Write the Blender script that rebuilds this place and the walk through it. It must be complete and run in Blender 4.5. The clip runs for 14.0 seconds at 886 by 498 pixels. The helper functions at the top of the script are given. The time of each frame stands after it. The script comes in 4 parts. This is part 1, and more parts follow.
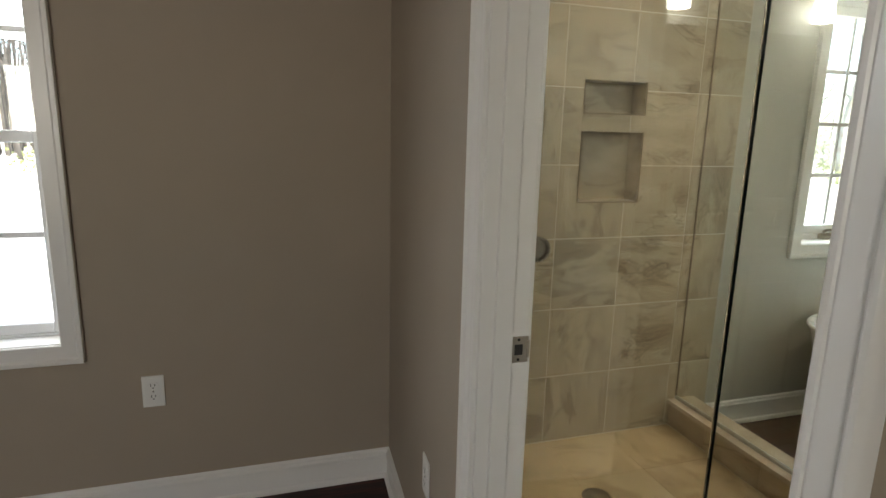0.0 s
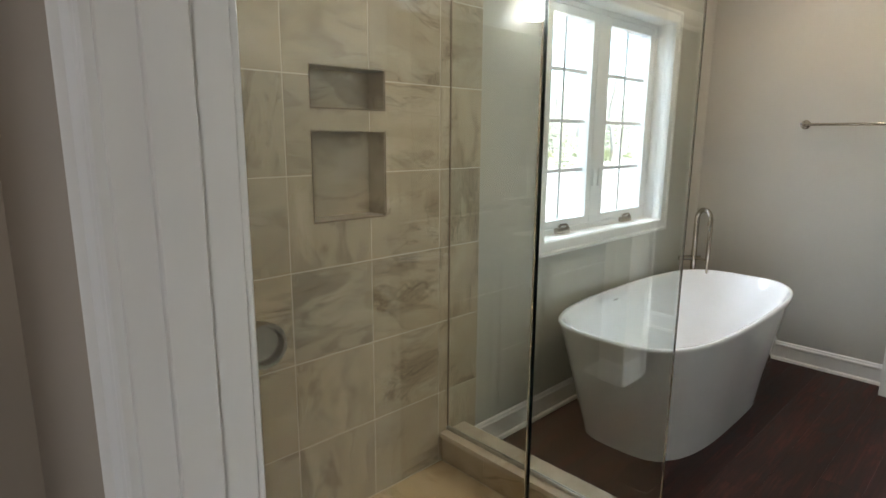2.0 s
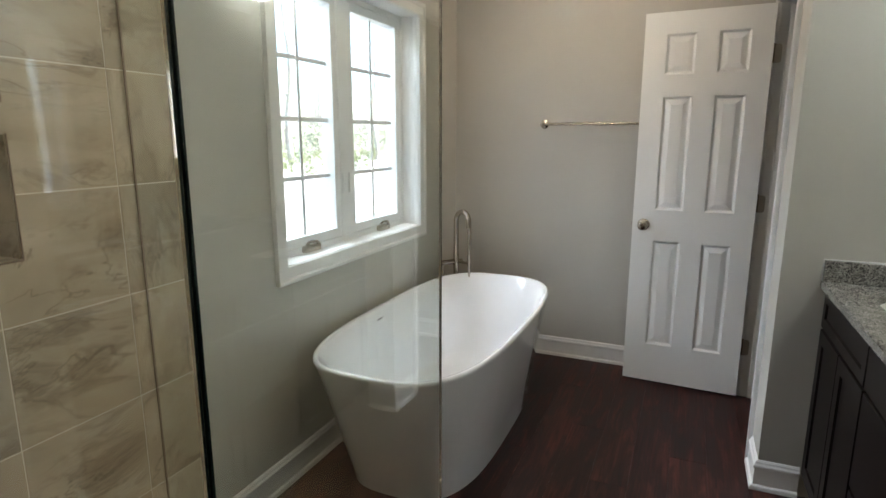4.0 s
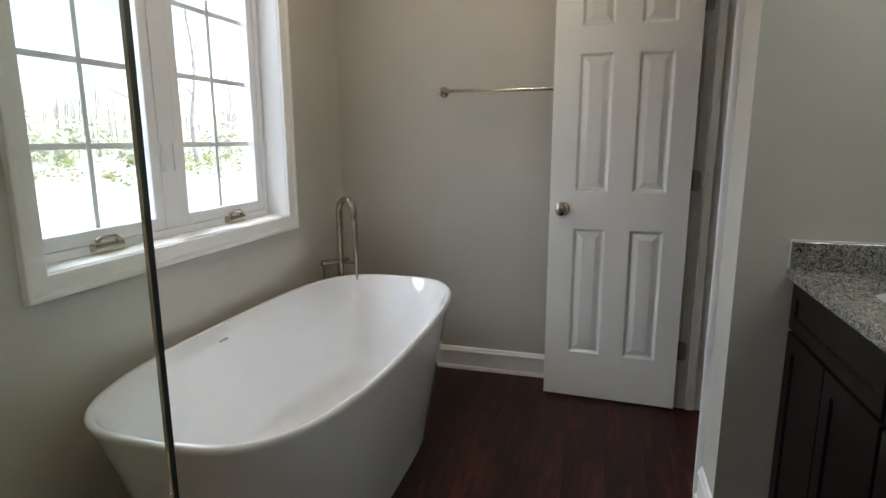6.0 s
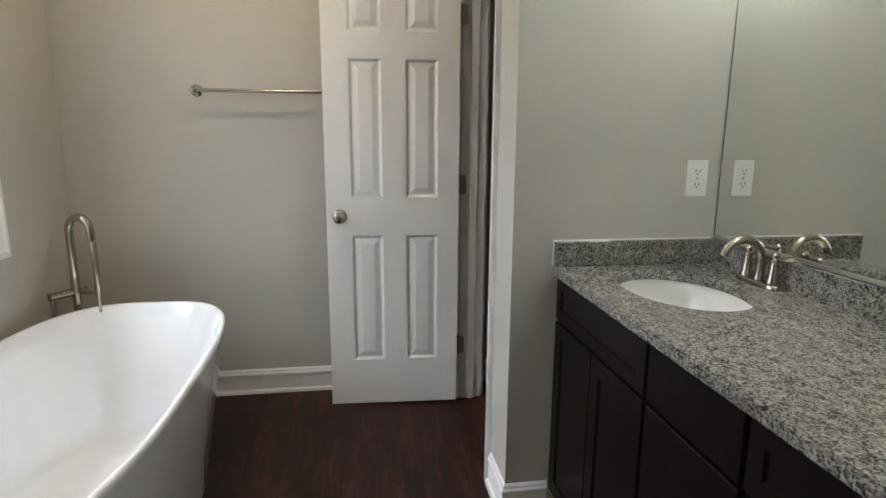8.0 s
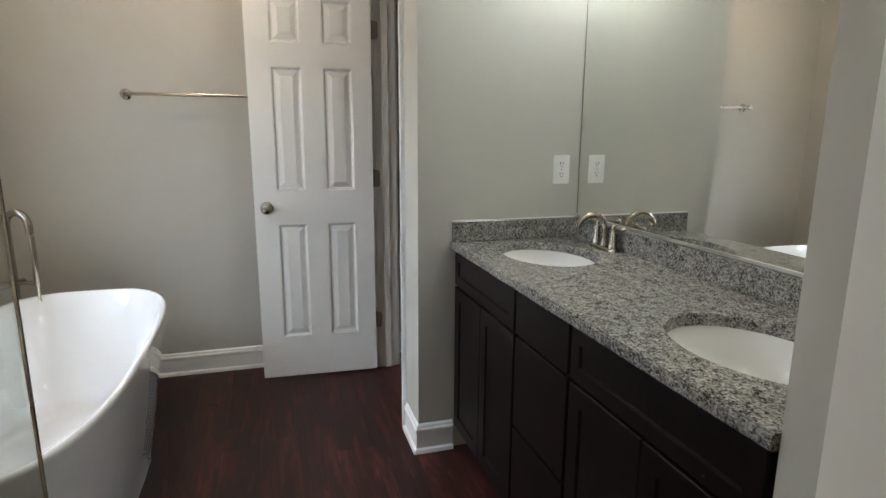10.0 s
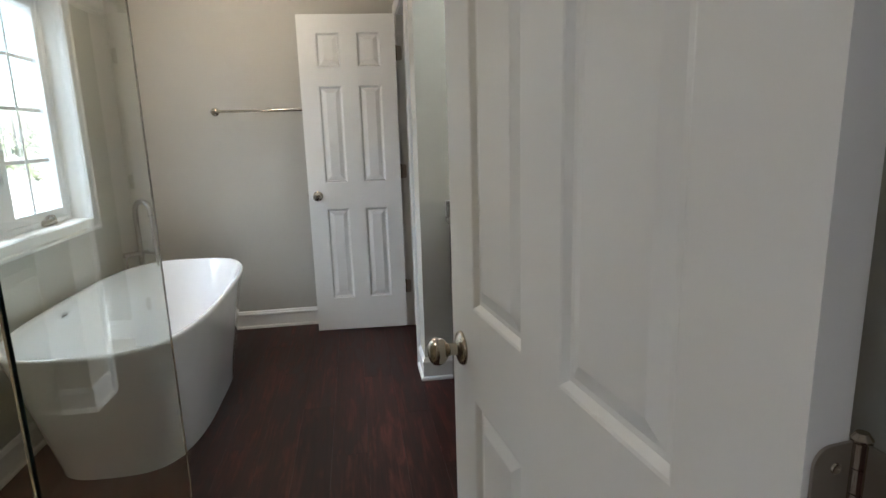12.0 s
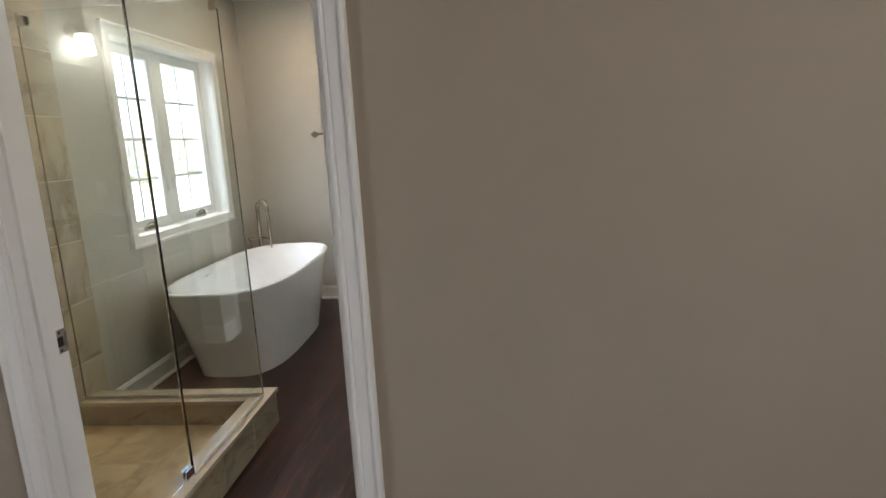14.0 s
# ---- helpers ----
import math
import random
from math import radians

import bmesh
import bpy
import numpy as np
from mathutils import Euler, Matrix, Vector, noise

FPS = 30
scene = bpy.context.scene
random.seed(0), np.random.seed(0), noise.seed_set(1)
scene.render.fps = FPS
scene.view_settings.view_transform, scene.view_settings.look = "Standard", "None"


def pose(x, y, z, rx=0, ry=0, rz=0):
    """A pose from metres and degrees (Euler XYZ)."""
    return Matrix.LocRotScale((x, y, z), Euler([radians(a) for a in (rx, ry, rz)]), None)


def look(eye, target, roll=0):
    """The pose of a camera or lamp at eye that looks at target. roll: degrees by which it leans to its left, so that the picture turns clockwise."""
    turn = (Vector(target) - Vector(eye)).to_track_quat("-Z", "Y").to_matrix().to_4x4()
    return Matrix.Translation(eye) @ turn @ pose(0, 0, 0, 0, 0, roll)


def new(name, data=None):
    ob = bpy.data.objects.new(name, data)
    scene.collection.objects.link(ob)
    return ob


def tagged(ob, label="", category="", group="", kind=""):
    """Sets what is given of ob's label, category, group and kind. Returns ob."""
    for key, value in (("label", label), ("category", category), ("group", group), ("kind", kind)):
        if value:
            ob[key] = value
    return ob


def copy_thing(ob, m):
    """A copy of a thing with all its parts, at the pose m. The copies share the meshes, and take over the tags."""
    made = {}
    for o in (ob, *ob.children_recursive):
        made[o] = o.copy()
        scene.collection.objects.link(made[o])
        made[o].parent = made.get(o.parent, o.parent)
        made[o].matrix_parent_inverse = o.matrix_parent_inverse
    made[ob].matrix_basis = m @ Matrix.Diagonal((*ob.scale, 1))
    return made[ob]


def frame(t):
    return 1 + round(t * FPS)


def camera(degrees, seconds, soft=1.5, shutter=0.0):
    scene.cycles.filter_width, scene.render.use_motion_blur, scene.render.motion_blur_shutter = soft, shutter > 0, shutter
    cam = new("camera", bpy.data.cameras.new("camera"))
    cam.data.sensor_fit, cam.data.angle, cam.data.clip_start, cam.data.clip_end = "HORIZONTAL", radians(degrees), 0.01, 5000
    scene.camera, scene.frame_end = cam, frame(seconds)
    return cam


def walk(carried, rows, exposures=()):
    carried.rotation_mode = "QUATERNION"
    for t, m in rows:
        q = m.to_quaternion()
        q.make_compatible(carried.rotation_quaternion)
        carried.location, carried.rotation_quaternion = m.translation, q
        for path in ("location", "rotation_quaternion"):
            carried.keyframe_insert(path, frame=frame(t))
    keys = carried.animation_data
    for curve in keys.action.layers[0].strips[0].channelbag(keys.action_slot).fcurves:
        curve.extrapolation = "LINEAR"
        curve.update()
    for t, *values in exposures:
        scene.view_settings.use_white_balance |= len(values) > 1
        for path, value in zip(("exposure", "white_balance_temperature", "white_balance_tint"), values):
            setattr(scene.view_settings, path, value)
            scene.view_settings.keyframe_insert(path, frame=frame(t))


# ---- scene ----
cam = camera(76.0, 14.0)
PATH = [
    (0, (-0.366, 0.457, 1.39), (0.214, 2.33, 0.994), 1.4),
    (0.5, (-0.299, 0.618, 1.403), (0.482, 2.416, 1.006), 1.4),
    (1, (-0.239, 0.752, 1.395), (0.747, 2.449, 1.012), 0.8),
    (1.5, (-0.16, 0.881, 1.384), (1.019, 2.452, 1.005), 0.5),
    (2, (-0.097, 0.951, 1.405), (1.263, 2.365, 1.014), 0.4),
    (2.5, (-0.016, 1.02, 1.428), (1.501, 2.263, 1.034), 0.0),
    (3, (0.068, 1.1, 1.428), (1.716, 2.163, 1.035), -0.1),
    (3.5, (0.187, 1.107, 1.432), (1.933, 1.999, 1.039), -0.0),
    (6, (0.987, 1.156, 1.253), (2.878, 1.684, 0.871), -0.1),
    (6.5, (1.083, 1.144, 1.257), (3.009, 1.517, 0.869), -0.0),
    (7, (1.106, 1.162, 1.268), (3.063, 1.297, 0.879), 0.4),
    (7.5, (1.105, 1.194, 1.286), (3.062, 1.074, 0.891), 0.7),
    (8, (1.075, 1.243, 1.297), (3.014, 0.95, 0.902), 0.4),
    (8.5, (1.013, 1.278, 1.296), (2.92, 0.822, 0.903), 0.4),
    (9, (0.94, 1.306, 1.295), (2.813, 0.731, 0.896), 0.4),
    (11.5, (0.104, 1.209, 1.329), (2.002, 0.734, 0.916), -0.8),
    (12, (-0.097, 1.087, 1.316), (1.84, 0.793, 0.912), -1.7),
    (12.5, (-0.323, 0.985, 1.32), (1.635, 0.889, 0.927), -2.6),
    (13, (-0.576, 0.852, 1.309), (1.389, 0.926, 0.943), -3.0),
    (13.5, (-0.836, 0.663, 1.356), (1.121, 0.822, 0.976), -3.2),
    (14, (-1.074, 0.454, 1.372), (0.883, 0.625, 0.998), -3.1),
]
EXPOSURES = [
    (0, 2.84, 6850, 8), (0.5, 2.84, 6600, 9), (1.5, 2.84, 6350, 10), (3, 2.86, 6300, 11), (6, 2.34, 6350, 12), (6.5, 2.42, 6350, 12),
    (7.5, 2.76, 6400, 12), (9, 2.98, 6300, 12), (11.5, 2.86, 6150, 11), (12.5, 2.86, 6180, 11), (13.5, 2.90, 6450, 12), (14, 3.00, 6550, 12)]
walk(cam, [(t, look(eye, target, roll)) for t, eye, target, roll in PATH], EXPOSURES)

# ---------------------------------------------------------------- light
world = bpy.data.worlds.new("sky")
scene.world = world
world.use_nodes = True
wn, wl = world.node_tree.nodes, world.node_tree.links
sky = wn.new("ShaderNodeTexSky")
sky.sky_type = "NISHITA"
sky.sun_disc = False
sky.sun_elevation = radians(48)
sky.sun_rotation = radians(160)
wl.new(sky.outputs[0], wn["Background"].inputs[0])
wn["Background"].inputs[1].default_value = 0.11

sun = new("sun", bpy.data.lights.new("sun", "SUN"))
sun.data.energy = 2.8
sun.data.angle = radians(0.5)
sun.data.color = (1.0, 0.95, 0.88)
sun.matrix_world = look((6, -12, 16), (0, 4, 0))


def area(name, eye, target, sx, sy, watts, color):
    lamp = new(name, bpy.data.lights.new(name, "AREA"))
    lamp.data.shape, lamp.data.size, lamp.data.size_y = "RECTANGLE", sx, sy
    lamp.data.energy, lamp.data.color = watts, color
    lamp.matrix_world = look(eye, target)
    return lamp


# area lamps standing in for sky light falling through the two windows from above
area("bath_window_light", (2.70, 3.95, 2.80), (2.70, 1.2, 0.90), 2.4, 1.3, 24, (0.84, 0.93, 1.0))
area("bedroom_window_light", (-2.35, 3.70, 2.45), (-0.7, 1.3, 1.0), 2.6, 1.3, 13.5, (0.95, 0.97, 1.0))
# fill lamp added in an unseen south opening to brighten the bedroom
area("bedroom_south_fill", (-2.5, -2.46, 1.6), (-1.6, 2.5, 1.2), 1.0, 0.8, 5.5, (1.0, 0.97, 0.92))

# ---------------------------------------------------------------- materials
MATS = {}


def material(name):
    m = bpy.data.materials.new(name)
    m.use_nodes = True
    MATS[name] = m
    nt = m.node_tree
    return m, nt.nodes, nt.links, nt.nodes["Principled BSDF"]


def ramp(nodes, stops):
    r = nodes.new("ShaderNodeValToRGB")
    e = r.color_ramp.elements
    while len(e) < len(stops):
        e.new(0.5)
    for el, (p, c) in zip(e, stops):
        el.position = p
        el.color = (*c, 1)
    return r


def coords(nodes, links, scale=(1, 1, 1), jitter=0.0, kind="Object"):
    tc = nodes.new("ShaderNodeTexCoord")
    mp = nodes.new("ShaderNodeMapping")
    mp.inputs["Scale"].default_value = scale
    links.new(tc.outputs[kind], mp.inputs["Vector"])
    if jitter:
        oi = nodes.new("ShaderNodeObjectInfo")
        mu = nodes.new("ShaderNodeMath")
        mu.operation = "MULTIPLY"
        mu.inputs[1].default_value = jitter
        links.new(oi.outputs["Random"], mu.inputs[0])
        links.new(mu.outputs[0], mp.inputs["Location"])
    return mp


def noise_tex(nodes, links, vec, scale, detail=4, rough=0.55, distort=0.0):
    n = nodes.new("ShaderNodeTexNoise")
    n.inputs["Scale"].default_value = scale
    n.inputs["Detail"].default_value = detail
    n.inputs["Roughness"].default_value = rough
    n.inputs["Distortion"].default_value = distort
    links.new(vec.outputs[0], n.inputs["Vector"])
    return n


def bump(nodes, links, bsdf, src, strength, dist=0.002):
    b = nodes.new("ShaderNodeBump")
    b.inputs["Strength"].default_value = strength
    b.inputs["Distance"].default_value = dist
    links.new(src, b.inputs["Height"])
    links.new(b.outputs[0], bsdf.inputs["Normal"])


def mixed(nodes, links, a, b, fac, mode="MIX"):
    m = nodes.new("ShaderNodeMix")
    m.data_type, m.blend_type = "RGBA", mode
    for sock, v in ((m.inputs[0], fac), (m.inputs[6], a), (m.inputs[7], b)):
        if hasattr(v, "links"):
            links.new(v, sock)
        else:
            sock.default_value = v if isinstance(v, float) else (*v, 1)
    return m.outputs[2]


def painted(name, col, rough, var=0.04, grain=220.0, bumps=0.12):
    """Rolled or brushed paint: faint cloudiness and an orange-peel relief."""
    m, n, l, b = material(name)
    c = coords(n, l)
    big = noise_tex(n, l, c, 1.3, 3)
    lo = tuple(v * (1 - var) for v in col)
    hi = tuple(min(1, v * (1 + var)) for v in col)
    r = ramp(n, [(0.35, lo), (0.65, hi)])
    l.new(big.outputs[0], r.inputs[0])
    l.new(r.outputs[0], b.inputs["Base Color"])
    fine = noise_tex(n, l, c, grain, 2)
    b.inputs["Roughness"].default_value = rough
    bump(n, l, b, fine.outputs[0], bumps, 0.0006)
    return m


WALL = painted("greige wall paint", (0.482, 0.464, 0.412), 0.62)
BEDWALL = painted("taupe bedroom wall paint", (0.365, 0.308, 0.246), 0.65)
CEIL = painted("white ceiling paint", (0.80, 0.79, 0.76), 0.8)
TRIM = painted("white trim paint", (0.80, 0.79, 0.77), 0.32, 0.015, 60.0, 0.05)
DOORP = painted("white door paint", (0.78, 0.77, 0.74), 0.38, 0.015, 90.0, 0.08)
VINYL = painted("white window vinyl", (0.80, 0.81, 0.82), 0.35, 0.01, 40.0, 0.02)
PLATE = painted("white plastic", (0.80, 0.79, 0.76), 0.35, 0.01, 40.0, 0.02)


def make_tile(name, base, vein, pale, rough, jitter=60.0, stretch=(1.0, 1.0, 2.3), amount=1.0):
    """Stone-look porcelain: soft clouds, broad brushed smears and a few darker wisps along one direction."""
    m, n, l, b = material(name)
    c = coords(n, l, stretch, jitter)
    cloud = noise_tex(n, l, c, 3.0, 5, 0.55, 0.5)
    r1 = ramp(n, [(0.30, pale), (0.50, base), (0.72, tuple(0.84 * v for v in base))])
    l.new(cloud.outputs[0], r1.inputs[0])
    smear = noise_tex(n, l, c, 4.5, 7, 0.62, 0.7)
    r2 = ramp(n, [(0.50, (0, 0, 0)), (0.60, (0.55, 0.55, 0.55)), (0.66, (0.30, 0.30, 0.30)), (0.78, (0.9, 0.9, 0.9))])
    l.new(smear.outputs[0], r2.inputs[0])
    patch = noise_tex(n, l, c, 1.7, 2, 0.5, 0.6)
    r3 = ramp(n, [(0.36, (0, 0, 0)), (0.58, (amount, amount, amount))])
    l.new(patch.outputs[0], r3.inputs[0])
    mask = mixed(n, l, r2.outputs[0], r3.outputs[0], 1.0, "MULTIPLY")
    wisp = noise_tex(n, l, c, 1.6, 5, 0.6, 1.4)
    r4 = ramp(n, [(0.492, (0, 0, 0)), (0.505, (0.55, 0.55, 0.55)), (0.52, (0, 0, 0))])
    l.new(wisp.outputs[0], r4.inputs[0])
    wmask = mixed(n, l, r4.outputs[0], r3.outputs[0], 1.0, "MULTIPLY")
    oi = n.new("ShaderNodeObjectInfo")
    tone = ramp(n, [(0.0, (0.88, 0.89, 0.90)), (1.0, (1.06, 1.04, 1.01))])
    l.new(oi.outputs["Random"], tone.inputs[0])
    col = mixed(n, l, mixed(n, l, r1.outputs[0], vein, mask), vein, wmask)
    l.new(mixed(n, l, col, tone.outputs[0], 1.0, "MULTIPLY"), b.inputs["Base Color"])
    b.inputs["Roughness"].default_value = rough
    fine = noise_tex(n, l, c, 90, 3)
    bump(n, l, b, fine.outputs[0], 0.06, 0.001)
    return m


TILE = make_tile("veined beige wall tile", (0.44, 0.365, 0.255), (0.130, 0.098, 0.058), (0.51, 0.445, 0.335), 0.30)
TILEV = make_tile("veined beige wall tile, turned", (0.44, 0.365, 0.255), (0.130, 0.098, 0.058), (0.51, 0.445, 0.335), 0.30, 37.0, (2.3, 1.0, 1.0))
FTILE = make_tile("beige shower floor tile", (0.56, 0.44, 0.27), (0.27, 0.19, 0.10), (0.62, 0.51, 0.35), 0.45, 40.0, (1.0, 1.0, 1.0))
SILL = make_tile("cream stone curb cap", (0.62, 0.53, 0.42), (0.45, 0.37, 0.28), (0.68, 0.60, 0.50), 0.13, 20.0)
GROUT = painted("pale grout", (0.70, 0.65, 0.54), 0.85, 0.06, 300.0, 0.3)


def make_wood():
    m, n, l, b = material("dark red-brown plank")
    c = coords(n, l, (1.1, 7.0, 7.0), 90.0)
    g = noise_tex(n, l, c, 3.0, 8, 0.65, 0.6)
    r = ramp(n, [(0.30, (0.0085, 0.0032, 0.0030)), (0.5, (0.027, 0.0082, 0.0070)), (0.66, (0.080, 0.0245, 0.0205))])
    l.new(g.outputs[0], r.inputs[0])
    c2 = coords(n, l, (1.0, 34.0, 34.0), 33.0)
    f = noise_tex(n, l, c2, 3.0, 4)
    r2 = ramp(n, [(0.35, (0.70, 0.70, 0.70)), (0.65, (1.30, 1.28, 1.27))])
    l.new(f.outputs[0], r2.inputs[0])
    oi = n.new("ShaderNodeObjectInfo")
    tone = ramp(n, [(0.0, (0.74, 0.74, 0.74)), (1.0, (1.26, 1.22, 1.18))])
    l.new(oi.outputs["Random"], tone.inputs[0])
    x = mixed(n, l, r.outputs[0], r2.outputs[0], 1.0, "MULTIPLY")
    l.new(mixed(n, l, x, tone.outputs[0], 1.0, "MULTIPLY"), b.inputs["Base Color"])
    b.inputs["Specular IOR Level"].default_value = 0.30
    rr = ramp(n, [(0.3, (0.36, 0.36, 0.36)), (0.7, (0.52, 0.52, 0.52))])
    l.new(g.outputs[0], rr.inputs[0])
    l.new(rr.outputs[0], b.inputs["Roughness"])
    bump(n, l, b, f.outputs[0], 0.10, 0.001)
    return m


PLANK = make_wood()


def make_granite():
    m, n, l, b = material("speckled grey granite")
    c = coords(n, l)
    v = n.new("ShaderNodeTexVoronoi")
    v.inputs["Scale"].default_value = 270
    v.inputs["Randomness"].default_value = 1.0
    wob = noise_tex(n, l, c, 60, 3)
    l.new(mixed(n, l, c.outputs[0], wob.outputs[1], 0.012), v.inputs["Vector"])
    sep = n.new("ShaderNodeSeparateColor")
    l.new(v.outputs["Color"], sep.inputs[0])
    cloud = noise_tex(n, l, c, 38, 4, 0.6)
    add = n.new("ShaderNodeMath")
    add.operation = "MULTIPLY_ADD"
    l.new(cloud.outputs[0], add.inputs[0])
    add.inputs[1].default_value = 1.1
    l.new(sep.outputs[0], add.inputs[2])
    sc = n.new("ShaderNodeMath")
    sc.operation = "MULTIPLY"
    sc.inputs[1].default_value = 0.5
    l.new(add.outputs[0], sc.inputs[0])
    r = ramp(n, [(0.25, (0.018, 0.017, 0.017)), (0.37, (0.080, 0.076, 0.070)), (0.47, (0.172, 0.163, 0.145)), (0.62, (0.260, 0.247, 0.220)), (0.82, (0.42, 0.40, 0.37))])
    l.new(sc.outputs[0], r.inputs[0])
    l.new(r.outputs[0], b.inputs["Base Color"])
    b.inputs["Roughness"].default_value = 0.10
    return m


GRANITE = make_granite()


def make_cabinet():
    m, n, l, b = material("espresso stained wood")
    c = coords(n, l, (10.0, 10.0, 1.0))
    g = noise_tex(n, l, c, 5.0, 6, 0.6, 0.3)
    r = ramp(n, [(0.3, (0.0045, 0.0029, 0.0026)), (0.7, (0.0105, 0.0064, 0.0055))])
    l.new(g.outputs[0], r.inputs[0])
    l.new(r.outputs[0], b.inputs["Base Color"])
    b.inputs["Roughness"].default_value = 0.38
    b.inputs["Specular IOR Level"].default_value = 0.18
    bump(n, l, b, g.outputs[0], 0.05, 0.001)
    return m


CAB = make_cabinet()


def metal(name, col, rough, streaks=True):
    m, n, l, b = material(name)
    b.inputs["Metallic"].default_value = 1.0
    c = coords(n, l, (3, 3, 24))
    g = noise_tex(n, l, c, 14, 3)
    lo = tuple(v * 0.97 for v in col)
    r = ramp(n, [(0.3, lo), (0.7, col)])
    l.new(g.outputs[0], r.inputs[0])
    l.new(r.outputs[0], b.inputs["Base Color"])
    rr = ramp(n, [(0.3, (rough * 0.93,) * 3), (0.7, (rough * 1.07,) * 3)])
    l.new(g.outputs[0], rr.inputs[0])
    l.new(rr.outputs[0], b.inputs["Roughness"])
    return m


NICKEL = metal("brushed nickel", (0.47, 0.42, 0.35), 0.20)
SATIN = metal("satin nickel hinge", (0.42, 0.38, 0.33), 0.38)
CHROME = metal("polished chrome", (0.80, 0.80, 0.80), 0.07)
ALU = metal("clear anodised channel", (0.62, 0.60, 0.55), 0.30)


def plain(name, col, rough, spec=0.5, coat=0.0):
    m, n, l, b = material(name)
    c = coords(n, l)
    g = noise_tex(n, l, c, 8, 3)
    r = ramp(n, [(0.3, tuple(v * 0.97 for v in col)), (0.7, col)])
    l.new(g.outputs[0], r.inputs[0])
    l.new(r.outputs[0], b.inputs["Base Color"])
    b.inputs["Roughness"].default_value = rough
    b.inputs["Coat Weight"].default_value = coat
    b.inputs["Coat Roughness"].default_value = 0.03
    return m


ACRYLIC = plain("glossy white acrylic", (0.83, 0.835, 0.84), 0.06, coat=0.9)
CERAMIC = plain("glossy white ceramic", (0.82, 0.81, 0.78), 0.12, coat=0.5)
TEDGE = plain("plain brown edging", (0.20, 0.14, 0.09), 0.6)
DARK = plain("dark slot", (0.015, 0.014, 0.013), 0.6)
EDGE = plain("dark green polished glass edge", (0.006, 0.016, 0.014), 0.12)
SEAL = plain("dark polished glass corner", (0.030, 0.040, 0.036), 0.10)


def make_glass(name, col, ior):
    m, n, l, b = material(name)
    b.inputs["Base Color"].default_value = (*col, 1)
    b.inputs["Roughness"].default_value = 0.0
    b.inputs["IOR"].default_value = ior
    b.inputs["Transmission Weight"].default_value = 1.0
    return m


GLASS = make_glass("clear shower glass", (0.955, 0.985, 0.965), 1.5)
PANE = make_glass("window glass", (0.98, 0.99, 0.99), 1.45)

MIRROR, _n, _l, _b = material("silvered mirror")
_b.inputs["Base Color"].default_value = (0.90, 0.91, 0.88, 1)
_b.inputs["Metallic"].default_value = 1.0
_b.inputs["Roughness"].default_value = 0.012


def glow(name, col, power):
    m, n, l, b = material(name)
    b.inputs["Base Color"].default_value = (0.85, 0.83, 0.8, 1)
    b.inputs["Emission Color"].default_value = (*col, 1)
    b.inputs["Emission Strength"].default_value = power
    return m


CAN = glow("lit recessed lamp over the tub", (1.0, 0.80, 0.58), 38.0)
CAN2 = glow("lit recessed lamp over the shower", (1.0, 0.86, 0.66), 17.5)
SHADE = glow("lit frosted glass shade", (0.94, 1.0, 0.95), 7.2)


def make_earth():
    m, n, l, b = material("pale dry ground")
    c = coords(n, l)
    g = noise_tex(n, l, c, 0.35, 6, 0.6)
    r = ramp(n, [(0.35, (0.46, 0.42, 0.36)), (0.55, (0.60, 0.57, 0.52)), (0.72, (0.30, 0.31, 0.18))])
    l.new(g.outputs[0], r.inputs[0])
    l.new(r.outputs[0], b.inputs["Base Color"])
    b.inputs["Roughness"].default_value = 0.95
    return m


EARTH = make_earth()


def varied(name, a, c2, rough=0.85):
    m, n, l, b = material(name)
    c = coords(n, l)
    g = noise_tex(n, l, c, 1.7, 5)
    r = ramp(n, [(0.35, a), (0.65, c2)])
    l.new(g.outputs[0], r.inputs[0])
    l.new(r.outputs[0], b.inputs["Base Color"])
    b.inputs["Roughness"].default_value = rough
    return m


BARK = varied("grey bark", (0.272, 0.238, 0.204), (0.450, 0.450, 0.408))
WOODS = varied("dark woods bark", (0.035, 0.032, 0.028), (0.075, 0.068, 0.06))
LEAF = varied("evergreen foliage", (0.04, 0.07, 0.03), (0.10, 0.14, 0.05))
BRUSH = varied("spring brush", (0.12, 0.16, 0.05), (0.24, 0.26, 0.10))
# outdoor glare is put into this foliage's pale colour
THICKET = varied("spring thicket, paled by glare", (0.36, 0.39, 0.25), (0.50, 0.50, 0.38))


# ---------------------------------------------------------------- mesh helpers
def finish(bm, name, mat, smooth=False, sharp=40):
    bmesh.ops.recalc_face_normals(bm, faces=bm.faces)
    me = bpy.data.meshes.new(name)
    bm.to_mesh(me)
    bm.free()
    me.materials.append(mat)
    if smooth:
        me.polygons.foreach_set("use_smooth", [True] * len(me.polygons))
        me.set_sharp_from_angle(angle=radians(sharp))
    return me


def part(name, bm, mat, parent=None, label="", smooth=False, sharp=40):
    ob = new(name, finish(bm, name, mat, smooth, sharp))
    if parent is not None:
        ob.parent = parent
    if label:
        ob["label"] = label
    return ob


def thing(name, label, category, group="", kind="", at=None):
    ob = new(name)
    ob.empty_display_size = 0.1
    if at is not None:
        ob.matrix_basis = at
    return tagged(ob, label, category, group, kind)


def structure(name, bm, mat, label, category):
    return tagged(part(name, bm, mat), label, category, kind="structure")


